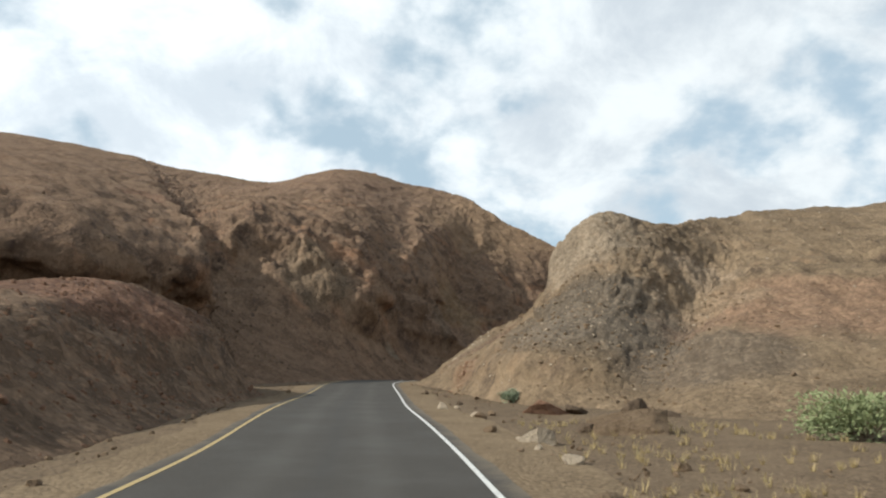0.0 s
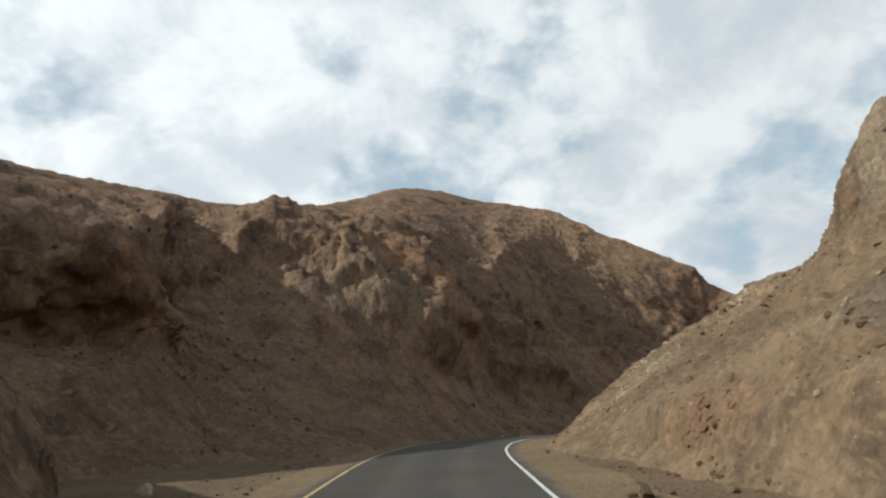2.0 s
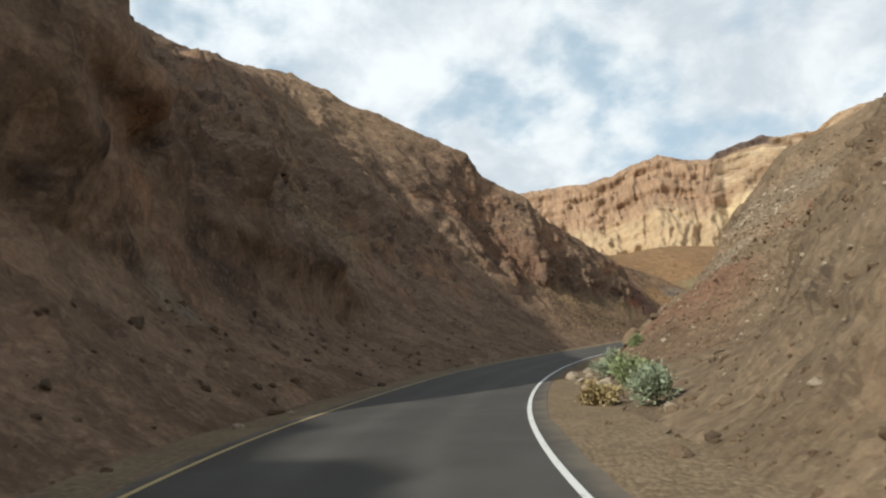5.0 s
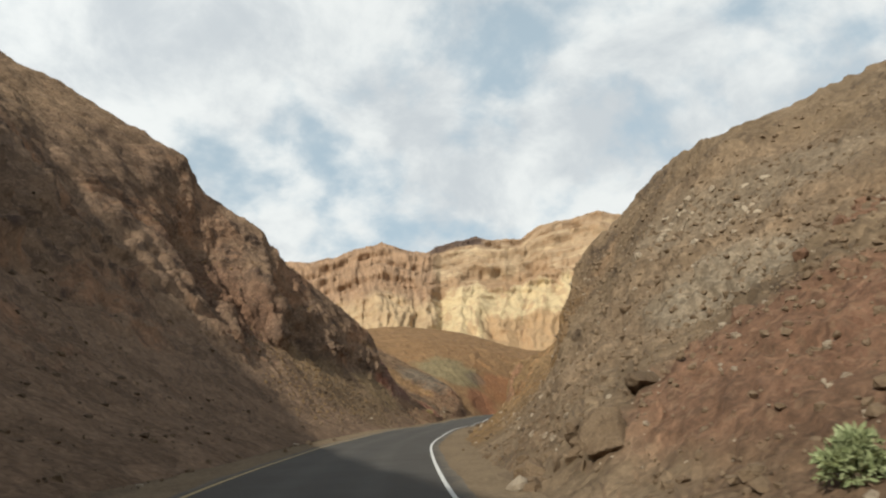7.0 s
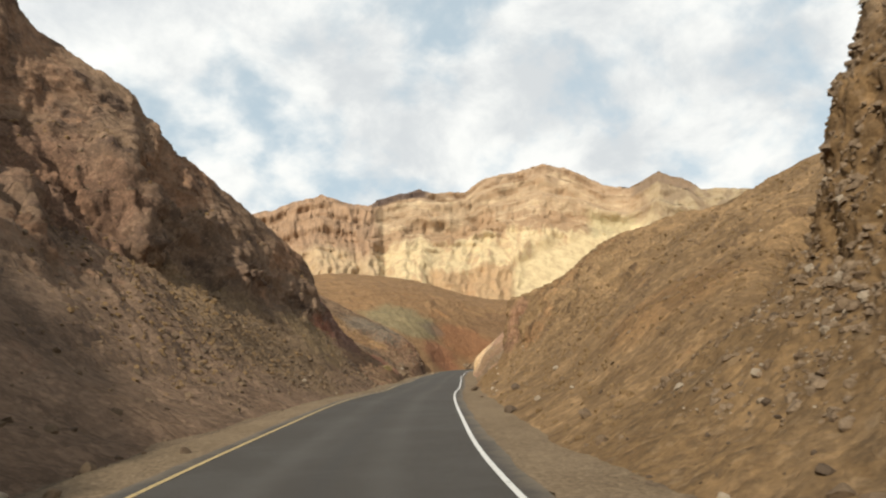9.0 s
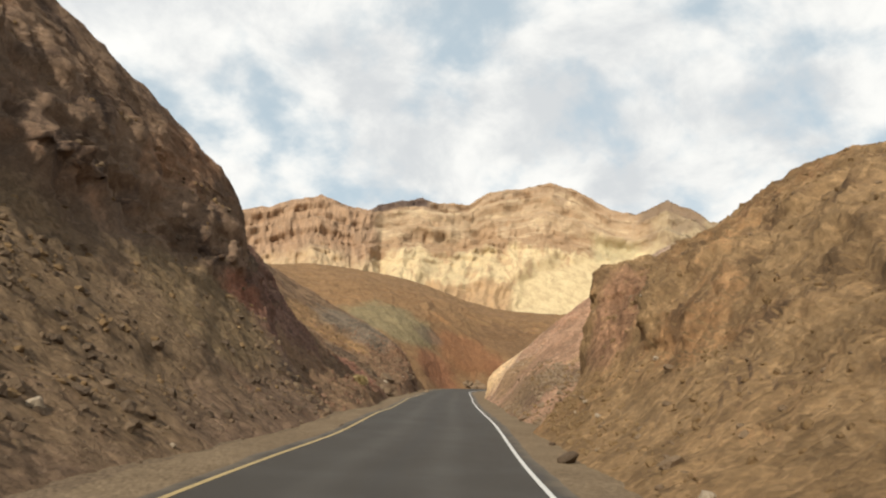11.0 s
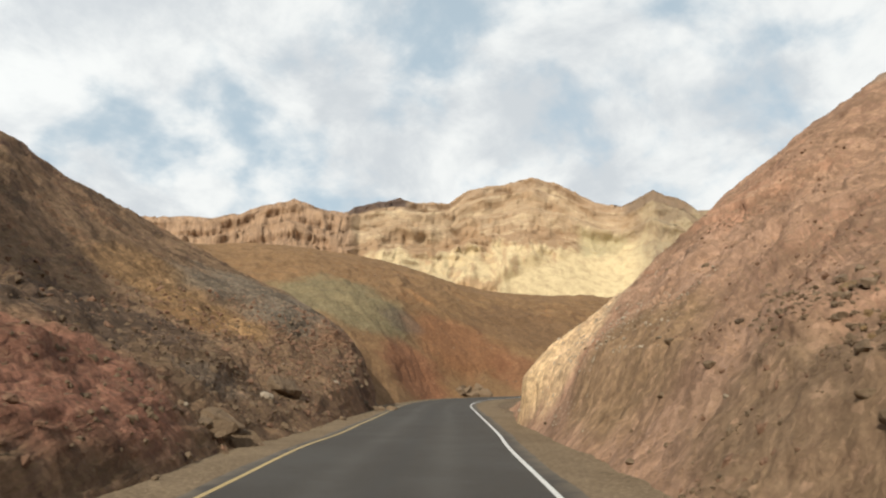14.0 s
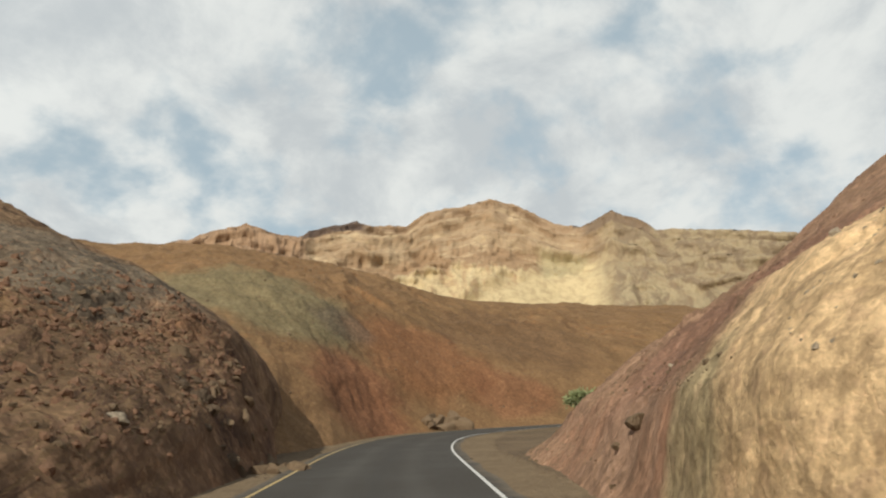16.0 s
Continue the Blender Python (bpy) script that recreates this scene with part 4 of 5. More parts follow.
    c = n.mix(n.math("MULTIPLY", band(60.6, 65.6), n.ramp(high, 0.885, 0.92)), c, (0.19, 0.135, 0.09))
    c = n.mix(n.ramp(fine, 0.40, 0.68, 0.0, 0.32), c, (0.25, 0.165, 0.10))
    height = n.math("ADD", n.math("MULTIPLY", beds, 0.5), n.math("ADD", n.noise(0.05, 9, 0.7), n.math("MULTIPLY", thin, 0.4)))
    return n.finish(c, 0.95, n.bump(height, 0.55, 7.0), 0.05)


def far_mountain():
    # bearing (degrees right of the world's +y axis) and rise (degrees) of the crest from the last stretch of road
    bear = np.array([-30, 0, 15, 22, 24.5, 27.5, 30, 31.5, 34, 36, 38, 38.8, 40.5, 42.5, 43.5, 46.5, 48, 51, 53.2, 55.5, 58.3, 60.3, 62.7, 65, 66, 68, 71, 80, 100, 130])
    rise = np.array([6, 8, 9.5, 12.2, 12.5, 12.6, 13.2, 13.8, 14.4, 13.8, 13.5, 14.1, 14.6, 15.0, 14.6, 14.7, 15.6, 16.1, 16.5, 15.9, 14.4, 14.0, 15.1, 14.2, 13.4, 13.2, 12.8, 11.5, 9, 6])
    b = np.arange(-30, 130, 0.1)
    r = np.interp(b, bear, rise)
    dist = 820 + 60 * np.sin(b * 0.13)
    top = 2.8 + dist * np.tan(np.radians(r))
    v = np.r_[np.linspace(0, 1, 150), np.linspace(1.03, 1.5, 12)]
    bb, vv = np.meshgrid(b, v, indexing="ij")
    # profile: fans at the base, a pale slope, then cliffs in steps to the crest
    prof_v = [0, 0.2, 0.34, 0.42, 0.52, 0.58, 0.66, 0.70, 0.78, 0.82, 0.90, 0.93, 1.0, 1.5]
    prof_h = [0, 0.16, 0.30, 0.40, 0.54, 0.62, 0.68, 0.77, 0.81, 0.90, 0.93, 0.985, 1.0, 0.85]
    prof_d = [-420, -270, -200, -170, -125, -108, -85, -78, -50, -42, -18, -12, 0, 300]
    h, d = np.interp(vv, prof_v, prof_h), np.interp(vv, prof_v, prof_d)
    rr = dist[:, None] + d
    sin, cos = np.sin(np.radians(bb)), np.cos(np.radians(bb))
    p = np.stack([71 + rr * sin, 150 + rr * cos, 4 + h * (top[:, None] - 4)], -1).reshape(-1, 3)
    bend = np.stack([fbm(p * 0.012 + 9 * k, 4, 0.55, 60 + k) for k in range(3)], 1)
    u, w = bb.ravel(), h.ravel()
    fan = np.clip((0.46 + (u - 51) * 0.03 - w) / 0.06, 0, 1) * np.clip((u - 49.5) / 2, 0, 1) * np.clip((64 - u) / 2, 0, 1)
    block = np.clip((39.2 - u) / 1.0, 0, 1)
    line = np.stack([u, w, 0 * u], 1)
    # triangular spurs on the pale slope, a fluted block at one end, ledges and hollows above
    spurs = fbm(line * (0.36, 2.2, 1) + 0.5 * bend, 4, 0.5, 83, True)
    flutes = fbm(line * (0.9, 5.0, 1) + 0.5 * bend, 4, 0.55, 29, True)
    rough = fbm(p * (0.028, 0.028, 0.075) + bend, 5, 0.55, 47, True)
    steps = np.round(fbm(line * (0.16, 13, 1) + 0.3 * bend, 3, 0.5, 12) * 5) / 5
    push = spurs * np.interp(w, [0, 0.3, 0.5, 0.62, 0.72, 1.2], [10, 20, 17, 7, 4, 3])
    push += flutes * (np.interp(w, [0, 0.4, 0.6, 0.9, 1.0, 1.2], [1.5, 2, 1.1, 0.8, 0.8, 1]) + block * np.interp(w, [0, 0.4, 0.6, 0.9, 1.0], [1, 5, 8, 6, 3]))
    push += rough * np.interp(w, [0, 0.5, 0.62, 1.0], [7, 8, 8, 5]) + steps * np.interp(w, [0, 0.58, 0.66, 0.95, 1.0], [0, 0, 12, 12, 3])
    push += block * np.interp(w, [0, 0.3, 0.9, 1.0], [6, 20, 16, 4])
    push += np.interp(w, [0, 0.5, 0.62, 1.0], [1, 1.5, 3, 2.5]) * facets(p * (0.035, 0.035, 0.09) + 0.6 * bend, 5)
    push += np.interp(w, [0, 0.5, 0.62, 1.0], [1.2, 1.5, 1.5, 1.2]) * fbm(p * (0.09, 0.09, 0.14) + bend, 4, 0.6, 66)
    push *= 1 - 0.85 * fan
    p[:, 0] -= sin.ravel() * push
    p[:, 1] -= cos.ravel() * push
    p[:, 2] += 0.2 * push * np.interp(vv, [0, 0.8, 1, 1.5], [1, 0.4, 0.05, 0.3]).ravel()
    p[:, 2] += np.interp(vv, [0, 0.9, 1, 1.5], [0, 0, 2.2, 2]).ravel() * fbm(p * 0.06, 4, 0.6, 71, True)
    ob = new("far_mountain", grid_mesh("far_mountain", p.reshape(*bb.shape, 3)))
    corner = np.empty(len(ob.data.loops), np.int32)
    ob.data.loops.foreach_get("vertex_index", corner)
    ob.data.uv_layers.new(name="along").data.foreach_set("uv", np.stack([u, w], 1)[corner].astype(np.float32).ravel())
    ob.data.materials.append(far_material())
    return tagged(ob, "distant banded mountain of yellow and brown rock", "mountain", kind="structure")


far_mountain()
# ==== things
bpy.context.view_layer.update()
DEPS = bpy.context.evaluated_depsgraph_get()


def surface(x, y):
    """The height of the ground or slope at a place."""
    hit, place, normal, _, ob, _ = scene.ray_cast(DEPS, Vector((x, y, 70)), Vector((0, 0, -1)))
    return (place.z, normal) if hit else (0.0, Vector((0, 0, 1)))


def part(name, verts, faces, material, parent=None, label="", smooth=True):
    ob = new(name, poly_mesh(name, np.asarray(verts), np.asarray(faces), smooth))
    ob.data.materials.append(material)
    if parent is not None:
        ob.parent = parent
    return tagged(ob, label)


def sphere(level):
    bm = bmesh.new()
    bmesh.ops.create_icosphere(bm, subdivisions=level, radius=1)
    v = np.array([a.co for a in bm.verts])
    f = np.array([[a.index for a in face.verts] for face in bm.faces])
    bm.free()
    return v, f


SPHERE = {k: sphere(k) for k in (1, 2, 3, 5)}


def rock_shape(seed, level, flat=0.75, cuts=9, rough=0.16):
    """An angular stone about one unit across: a ball cut by planes, then roughened."""
    rng = np.random.default_rng(seed)
    v, f = SPHERE[level]
    v = v.copy()
    for _ in range(cuts):
        n = rng.normal(size=3)
        n /= np.linalg.norm(n)
        d = rng.uniform(0.34, 0.8)
        over = np.maximum(v @ n - d, 0)
        v -= over[:, None] * n * 0.92
    v *= 1 + rough * fbm(v * 1.7 + seed, 4, 0.6, seed, True)[:, None]
    v *= (0.62, 0.55, 0.5 * flat)
    return v, f


def stone_material(name, a, b, dark):
    n = Nodes(name)
    oi = n.t.nodes.new("ShaderNodeObjectInfo")
    c = n.mix(n.ramp(n.noise(2.2, 7, 0.65), 0.35, 0.68), a, b)
    c = n.mix(n.ramp(n.noise(9, 6, 0.7), 0.5, 0.72, 0, 0.7), c, dark)
    c = n.mix(1.0, c, n.ramp(n.noise(28, 5, 0.75), 0.3, 0.7, 1.25, 0.7), "MULTIPLY")
    c = n.mix(n.math("MULTIPLY", oi.outputs["Random"], 0.35), c, dark)
    c = n.mix(n.math("MULTIPLY", n.island, 0.45), c, b)
    return n.finish(c, 0.92, n.bump(n.math("ADD", n.noise(5, 8, 0.7), n.math("MULTIPLY", n.noise(24, 4, 0.6), 0.35)), 0.9, 0.14), 0.12)


STONE_BROWN = stone_material("brown stone", (0.165, 0.112, 0.068), (0.225, 0.158, 0.098), (0.07, 0.05, 0.035))
STONE_DARK = stone_material("dark stone", (0.10, 0.07, 0.046), (0.145, 0.103, 0.068), (0.045, 0.034, 0.026))
STONE_RED = stone_material("reddish stone", (0.21, 0.115, 0.07), (0.25, 0.15, 0.095), (0.09, 0.05, 0.036))
STONE_OCHRE = stone_material("ochre stone", (0.20, 0.125, 0.058), (0.26, 0.17, 0.085), (0.10, 0.062, 0.033))
STONE_TAN = stone_material("tan stone", (0.22, 0.155, 0.098), (0.29, 0.21, 0.135), (0.10, 0.07, 0.046))
STONE_PALE = stone_material("pale stone", (0.36, 0.285, 0.20), (0.45, 0.37, 0.27), (0.17, 0.125, 0.085))


def boulder(x, y, size, material, label, seed, turn=0.0, tilt=0.0, sink=0.22, cuts=9, category="boulder", name="boulder", rough=0.16):
    v, f = rock_shape(seed, 5, 1.0, cuts, rough)
    v = v * size
    z, up = surface(x, y)
    ob = part(name, v, f, material)
    deep = size[2] * 0.45 * (1 - abs(up.z))
    ob.matrix_basis = pose(x, y, z + size[2] * 0.5 * (0.8 - 2 * sink) - deep, tilt, 0, turn)
    return tagged(ob, label, category)


# the verge where the drive begins
boulder(4.3, 16.6, (1.75, 1.5, 1.15), STONE_BROWN, "large rounded brown boulder half buried beside the road", 11, 20, 0, 0.3, 6, rough=0.13)
boulder(4.75, 18.3, (0.85, 0.7, 1.0), STONE_DARK, "dark pointed boulder standing behind a larger one", 12, 40, 12)
boulder(3.2, 22.6, (1.15, 0.8, 0.75), STONE_RED, "reddish angular boulder on the gravel verge", 13, 10)
boulder(4.15, 22.9, (0.8, 0.6, 0.5), STONE_DARK, "dark low boulder beside a reddish one", 14, 60)
boulder(1.95, 14.5, (0.75, 0.55, 0.5), STONE_PALE, "pale boulder on the gravel verge", 15, 30)
boulder(3.2, 16.4, (0.6, 0.5, 0.35), STONE_DARK, "dark flat stone on the dry verge", 16, 80, category="stone", name="stone")
boulder(1.15, 20.3, (0.35, 0.3, 0.26), STONE_BROWN, "small brown stone near the road edge", 17, 15, category="stone", name="stone")
boulder(7.0, 22.5, (0.6, 0.5, 0.4), STONE_DARK, "dark stone at the foot of the slope", 18, 15, category="stone", name="stone")
boulder(6.7, 25.4, (0.9, 0.7, 0.6), STONE_DARK, "dark boulder at the foot of the slope", 19, 70)
# the bend
boulder(12.9, 84.2, (1.25, 1.1, 1.1), STONE_BROWN, "squarish brown boulder fallen from the slope", 21, 35, 5, 0.15, 12)
boulder(14.6, 84.6, (0.9, 0.6, 0.42), STONE_BROWN, "flat slab of brown rock on red soil", 22, 25, -8)
boulder(15.8, 83.4, (0.7, 0.6, 0.6), STONE_RED, "reddish boulder on red soil", 23, 80)
# the upper valley
boulder(71.5, 158.3, (1.6, 1.1, 1.1), STONE_BROWN, "brown boulder beside the yellow edge line", 32, 70, 0, 0.25)
boulder(76.9, 162.4, (0.4, 0.35, 0.25), STONE_PALE, "pale stone at the foot of the slope", 34, 0)
boulder(69.3, 155.9, (0.5, 0.4, 0.3), STONE_PALE, "pale flat boulder beside the road", 36, 40)


def outcrop(x, y, n, spread, size, material, label, seed, lean=25):
    """A broken rib of rock: several blocks that stand together in the slope."""
    rng = np.random.default_rng(seed)
    z0, _ = surface(x, y)
    holder = new("rock_outcrop")
    holder.matrix_basis = pose(x, y, z0 - 0.1)
    for k in range(n):
        ox, oy = rng.normal(0, spread[0]), rng.normal(0, spread[1])
        z, _ = surface(x + ox, y + oy)
        sc = size * rng.uniform(0.5, 1.25)
        v, f = rock_shape(seed * 31 + k, 3 if size > 0.4 else 2, 1.0, 14, 0.16)
        v = v * (sc * 1.5, sc * 0.8, sc * 1.1)
        m = pose(ox, oy, z - z0 + 0.2 * sc, rng.uniform(-lean, lean), rng.uniform(-lean, lean), rng.uniform(0, 180))
        co = np.array([m @ Vector(a) for a in v])
        part("block", co, f, material, holder, smooth=False)
    return tagged(holder, label, "rock outcrop")


outcrop(13.2, 85.7, 18, (0.45, 0.6), 0.42, STONE_BROWN, "jagged brown rock outcrop at the road bend", 41)
outcrop(65.6, 138.6, 26, (1.2, 0.5), 0.2, STONE_BROWN, "crumbling brown layered outcrop at the slope foot", 42, 15)
outcrop(63.4, 138.2, 26, (0.7, 0.35), 0.2, STONE_BROWN, "broken brown outcrop in the bank", 43, 15)
outcrop(65.3, 140.4, 20, (0.6, 0.3), 0.15, STONE_RED, "small reddish outcrop in the bank", 44, 15)
outcrop(58.0, 144.6, 10, (0.9, 0.6), 0.3, STONE_BROWN, "broken brown outcrop above the yellow line", 45, 20)
outcrop(65.2, 151.0, 9, (0.5, 0.35), 0.62, STONE_BROWN, "angular brown outcrop on the maroon rubble slope", 47, 20)
outcrop(1.35, 40.2, 56, (0.3, 0.8), 0.19, STONE_RED, "reddish broken ledge in the road bank", 46, 30)
outcrop(0.9, 50.0, 16, (0.25, 0.5), 0.2, STONE_PALE, "pale broken rock rib along the bank", 48, 25)
outcrop(2.2, 50.4, 18, (0.5, 0.5), 0.22, STONE_PALE, "pale broken rock rib higher on the bank", 49, 25)
outcrop(7.6, 57.6, 30, (0.7, 1.5), 0.4, STONE_PALE, "pale cracked rock band under the crest", 59, 25)
outcrop(6.3, 53.6, 22, (0.7, 1.0), 0.34, STONE_BROWN, "brown cracked rock under the crest", 60, 25)
outcrop(9.4, 63.6, 16, (0.7, 0.9), 0.3, STONE_BROWN, "brown rock knob on the crest", 64, 25)
outcrop(2.6, 55.0, 24, (0.4, 1.2), 0.24, STONE_PALE, "pale rock rib along the dark slope", 65, 25)
outcrop(107.1, 181.3, 16, (1.2, 0.5), 0.95, STONE_BROWN, "dark broken rocks at the foot of the red hill", 66, 15)
outcrop(28.2, 100.9, 34, (0.9, 1.0), 0.11, STONE_BROWN, "brown flaky stones clustered on the gravel slope", 50, 30)
outcrop(28.8, 99.7, 20, (0.5, 0.6), 0.15, STONE_BROWN, "brown flaky stones below the rock tower", 51, 30)
outcrop(61.8, 136.4, 46, (0.75, 0.4), 0.19, STONE_BROWN, "brown crumbling rock shelf in the bank", 52, 25)
outcrop(23.8, 87.6, 26, (0.7, 0.5), 0.3, STONE_PALE, "pale weathered rock rib on the rubble hill", 55, 30)
outcrop(24.9, 90.4, 24, (0.6, 0.5), 0.28, STONE_PALE, "pale cracked rock on the hill shoulder", 56, 30)
outcrop(19.6, 82.6, 26, (0.9, 0.4), 0.34, STONE_RED, "red-brown rock ledge in the hillside", 57, 20)
outcrop(16.4, 81.2, 18, (0.8, 0.5), 0.26, STONE_BROWN, "brown broken rocks on red soil", 58, 25)
outcrop(82.4, 166.6, 30, (0.9, 0.7), 0.42, STONE_BROWN, "jagged brown rock end of the rubble slope", 53, 30)
outcrop(81.0, 165.6, 24, (0.8, 0.6), 0.3, STONE_DARK, "dark broken rock above the yellow line", 54, 30)


# bushes: woody stems and a crown of small leaves
def leaf_material(name, a, b, c):
    n = Nodes(name)
    col = n.mix(n.island, a, b)
    col = n.mix(n.ramp(n.noise(3.5, 4, 0.6), 0.5, 0.7, 0, 0.8), col, c)
    mat = n.finish(col, 0.7, None, 0.2)
    n.bsdf.inputs["Subsurface Weight"].default_value = 0.0
    return mat


LEAF_SAGE = leaf_material("sage leaves", (0.16, 0.19, 0.085), (0.30, 0.33, 0.17), (0.20, 0.22, 0.09))
LEAF_GREY = leaf_material("grey green leaves", (0.17, 0.20, 0.12), (0.34, 0.38, 0.26), (0.22, 0.25, 0.15))
LEAF_STRAW = leaf_material("straw leaves", (0.28, 0.21, 0.10), (0.40, 0.31, 0.15), (0.26, 0.22, 0.11))
n_bark = Nodes("dry bark")
BARK = n_bark.finish(n_bark.mix(n_bark.noise(12, 4), (0.10, 0.075, 0.05), (0.20, 0.16, 0.11)), 0.9, n_bark.bump(n_bark.noise(40, 3), 0.4, 0.01))


def tube(path, radii, sides=5):
    path = np.asarray(path, float)
    d = np.gradient(path, axis=0)
    d /= np.linalg.norm(d, axis=1, keepdims=True) + 1e-9
    side = np.cross(d, (0.3, 0.9, 0.2))
    side /= np.linalg.norm(side, axis=1, keepdims=True) + 1e-9
    other = np.cross(d, side)
    a = np.linspace(0, 2 * np.pi, sides, endpoint=False)
    ring = path[:, None] + (side[:, None] * np.cos(a)[None, :, None] + other[:, None] * np.sin(a)[None, :, None]) * np.asarray(radii)[:, None, None]
    i = np.arange(len(path) * sides).reshape(len(path), sides)
    faces = np.stack([i[:-1], np.roll(i[:-1], -1, 1), np.roll(i[1:], -1, 1), i[1:]], -1).reshape(-1, 4)
    return ring.reshape(-1, 3), faces


def bush(x, y, width, height, leaves, label, seed, count=1500, leaf=0.045):
    rng = np.random.default_rng(seed)
    z, _ = surface(x, y)
    holder = new("bush")
    holder.matrix_basis = pose(x, y, z - 0.03)
    tips = []
    for k in range(9):
        az, el = rng.uniform(0, 2 * np.pi), rng.uniform(0.25, 1.35)
        reach = rng.uniform(0.6, 0.95)
        end = np.array([math.cos(az) * math.cos(el) * width * 0.5, math.sin(az) * math.cos(el) * width * 0.5, 0.1 * height + math.sin(el) * height * 0.85]) * reach
        t = np.linspace(0, 1, 6)[:, None]
        path = end * t + np.array([0, 0, 0.16 * height]) * np.sin(t * np.pi) + rng.normal(0, 0.018, (6, 3)) * t
        part("stem", *tube(path, np.linspace(0.016, 0.005, 6) * (0.6 + width)), BARK, holder, smooth=True)
        tips.append(path[-1])
        tips.append(path[3] + rng.normal(0, 0.06, 3))
        tips.append(path[4] + rng.normal(0, 0.09, 3) * width)
        tips.append(path[2] + rng.normal(0, 0.10, 3) * width)
    tips = np.array(tips)
    pick = tips[rng.integers(0, len(tips), count)]
    pos = pick + rng.normal(0, 1, (count, 3)) * np.array([0.085 * width, 0.085 * width, 0.085 * height])
    pos[:, 2] = np.maximum(pos[:, 2], 0.04)
    out = pos - np.array([0, 0, 0.15 * height])
    out = out / np.linalg.norm(out, axis=1, keepdims=True) + rng.normal(0, 0.55, (count, 3))
    out /= np.linalg.norm(out, axis=1, keepdims=True)
    side = np.cross(out, rng.normal(size=(count, 3)))
    side /= np.linalg.norm(side, axis=1, keepdims=True)
    size = leaf * rng.uniform(0.6, 1.4, (count, 1))
    bend = np.cross(out, side) * size * 0.25
    quad = np.stack([pos, pos + out * size + side * size * 0.45 + bend, pos + out * size * 2.1, pos + out * size - side * size * 0.45 + bend], 1)
    part("foliage", quad.reshape(-1, 3), np.arange(count * 4).reshape(-1, 4), leaves, holder, smooth=False)
    return tagged(holder, label, "bush", "desert bushes")


bush(9.2, 16.3, 2.6, 1.15, LEAF_SAGE, "wide green desert bush at the slope foot", 51, 4200, 0.05)
bush(2.75, 29.2, 0.8, 0.5, LEAF_GREY, "small grey-green bush below the bank", 52, 1200)
bush(6.6, 75.4, 0.95, 0.8, LEAF_GREY, "grey-green desert bush on stony ground", 53, 1700)
bush(4.7, 71.0, 0.95, 0.9, LEAF_SAGE, "pale green desert bush on the road verge", 54, 2200)
bush(3.2, 67.9, 0.85, 0.85, LEAF_GREY, "silvery blue-green bush close to the road", 55, 2000)
bush(2.7, 68.9, 0.7, 0.42, LEAF_STRAW, "low straw-coloured dry bush", 56, 1500)
bush(10.2, 79.6, 0.56, 0.4, LEAF_SAGE, "rounded pale green bush on red soil", 57, 1500, 0.035)
bush(56.2, 142.5, 1.0, 0.55, LEAF_STRAW, "low yellowish dry bush on the rubble bank", 58, 1700)
bush(90.5, 162.1, 1.0, 0.5, LEAF_SAGE, "small green bush on the gravel verge", 59, 1400)

# loose stones along the verge that can be told apart
STONE_MESH = []
for k in range(8):
    me = poly_mesh("stone", *rock_shape(100 + k, 2, 0.9, 7, 0.2), smooth=False)
    STONE_MESH.append(me)
rng = np.random.default_rng(5)
STONE_KINDS = ((STONE_PALE, "pale angular stone lying on the gravel verge"), (STONE_BROWN, "brown angular stone lying on the gravel verge"), (STONE_DARK, "dark stone lying on the gravel verge"))
STONE_DATA = {}
for m_i, (mat, _) in enumerate(STONE_KINDS):
    for k in range(8):
        me = STONE_MESH[k].copy()
        me.name = "stone"
        me.materials.append(mat)
        STONE_DATA[m_i, k] = me


def loose_stone(x, y, size, kind):
    z, _ = surface(x, y)
    ob = new("stone", STONE_DATA[kind, int(rng.integers(0, 8))])
    ob.matrix_basis = pose(x, y, z + size * 0.12, rng.uniform(-15, 15), rng.uniform(-15, 15), rng.uniform(0, 360)) @ Matrix.Diagonal((size, size, size, 1))
    tagged(ob, STONE_KINDS[kind][1], "stone", "loose verge stones")


for x, y, size in ((5.6, 73.7, 0.42), (5.2, 74.4, 0.3), (6.0, 76.3, 0.45), (6.7, 76.7, 0.3), (5.0, 72.9, 0.36), (4.1, 71.9, 0.4), (7.4, 78.1, 0.3), (8.0, 78.4, 0.36), (3.6, 69.8, 0.34), (2.6, 66.6, 0.3)):
    loose_stone(x, y, size, 0)
for k in range(190):
    i = int(rng.integers(260, len(WAY) - 300))
    right = rng.random() < 0.62
    off = RIGHT_LINE + 0.9 + rng.gamma(1.6, 0.9) if right else LEFT_LINE - 0.7 - rng.gamma(1.5, 0.6)
    x, y = (WAY[i] + ACROSS[i] * off)[:2]
    loose_stone(x, y, float(rng.choice([0.12, 0.16, 0.2, 0.27, 0.36], p=[0.3, 0.28, 0.22, 0.14, 0.06])), int(rng.choice([0, 1, 2], p=[0.22, 0.55, 0.23])))


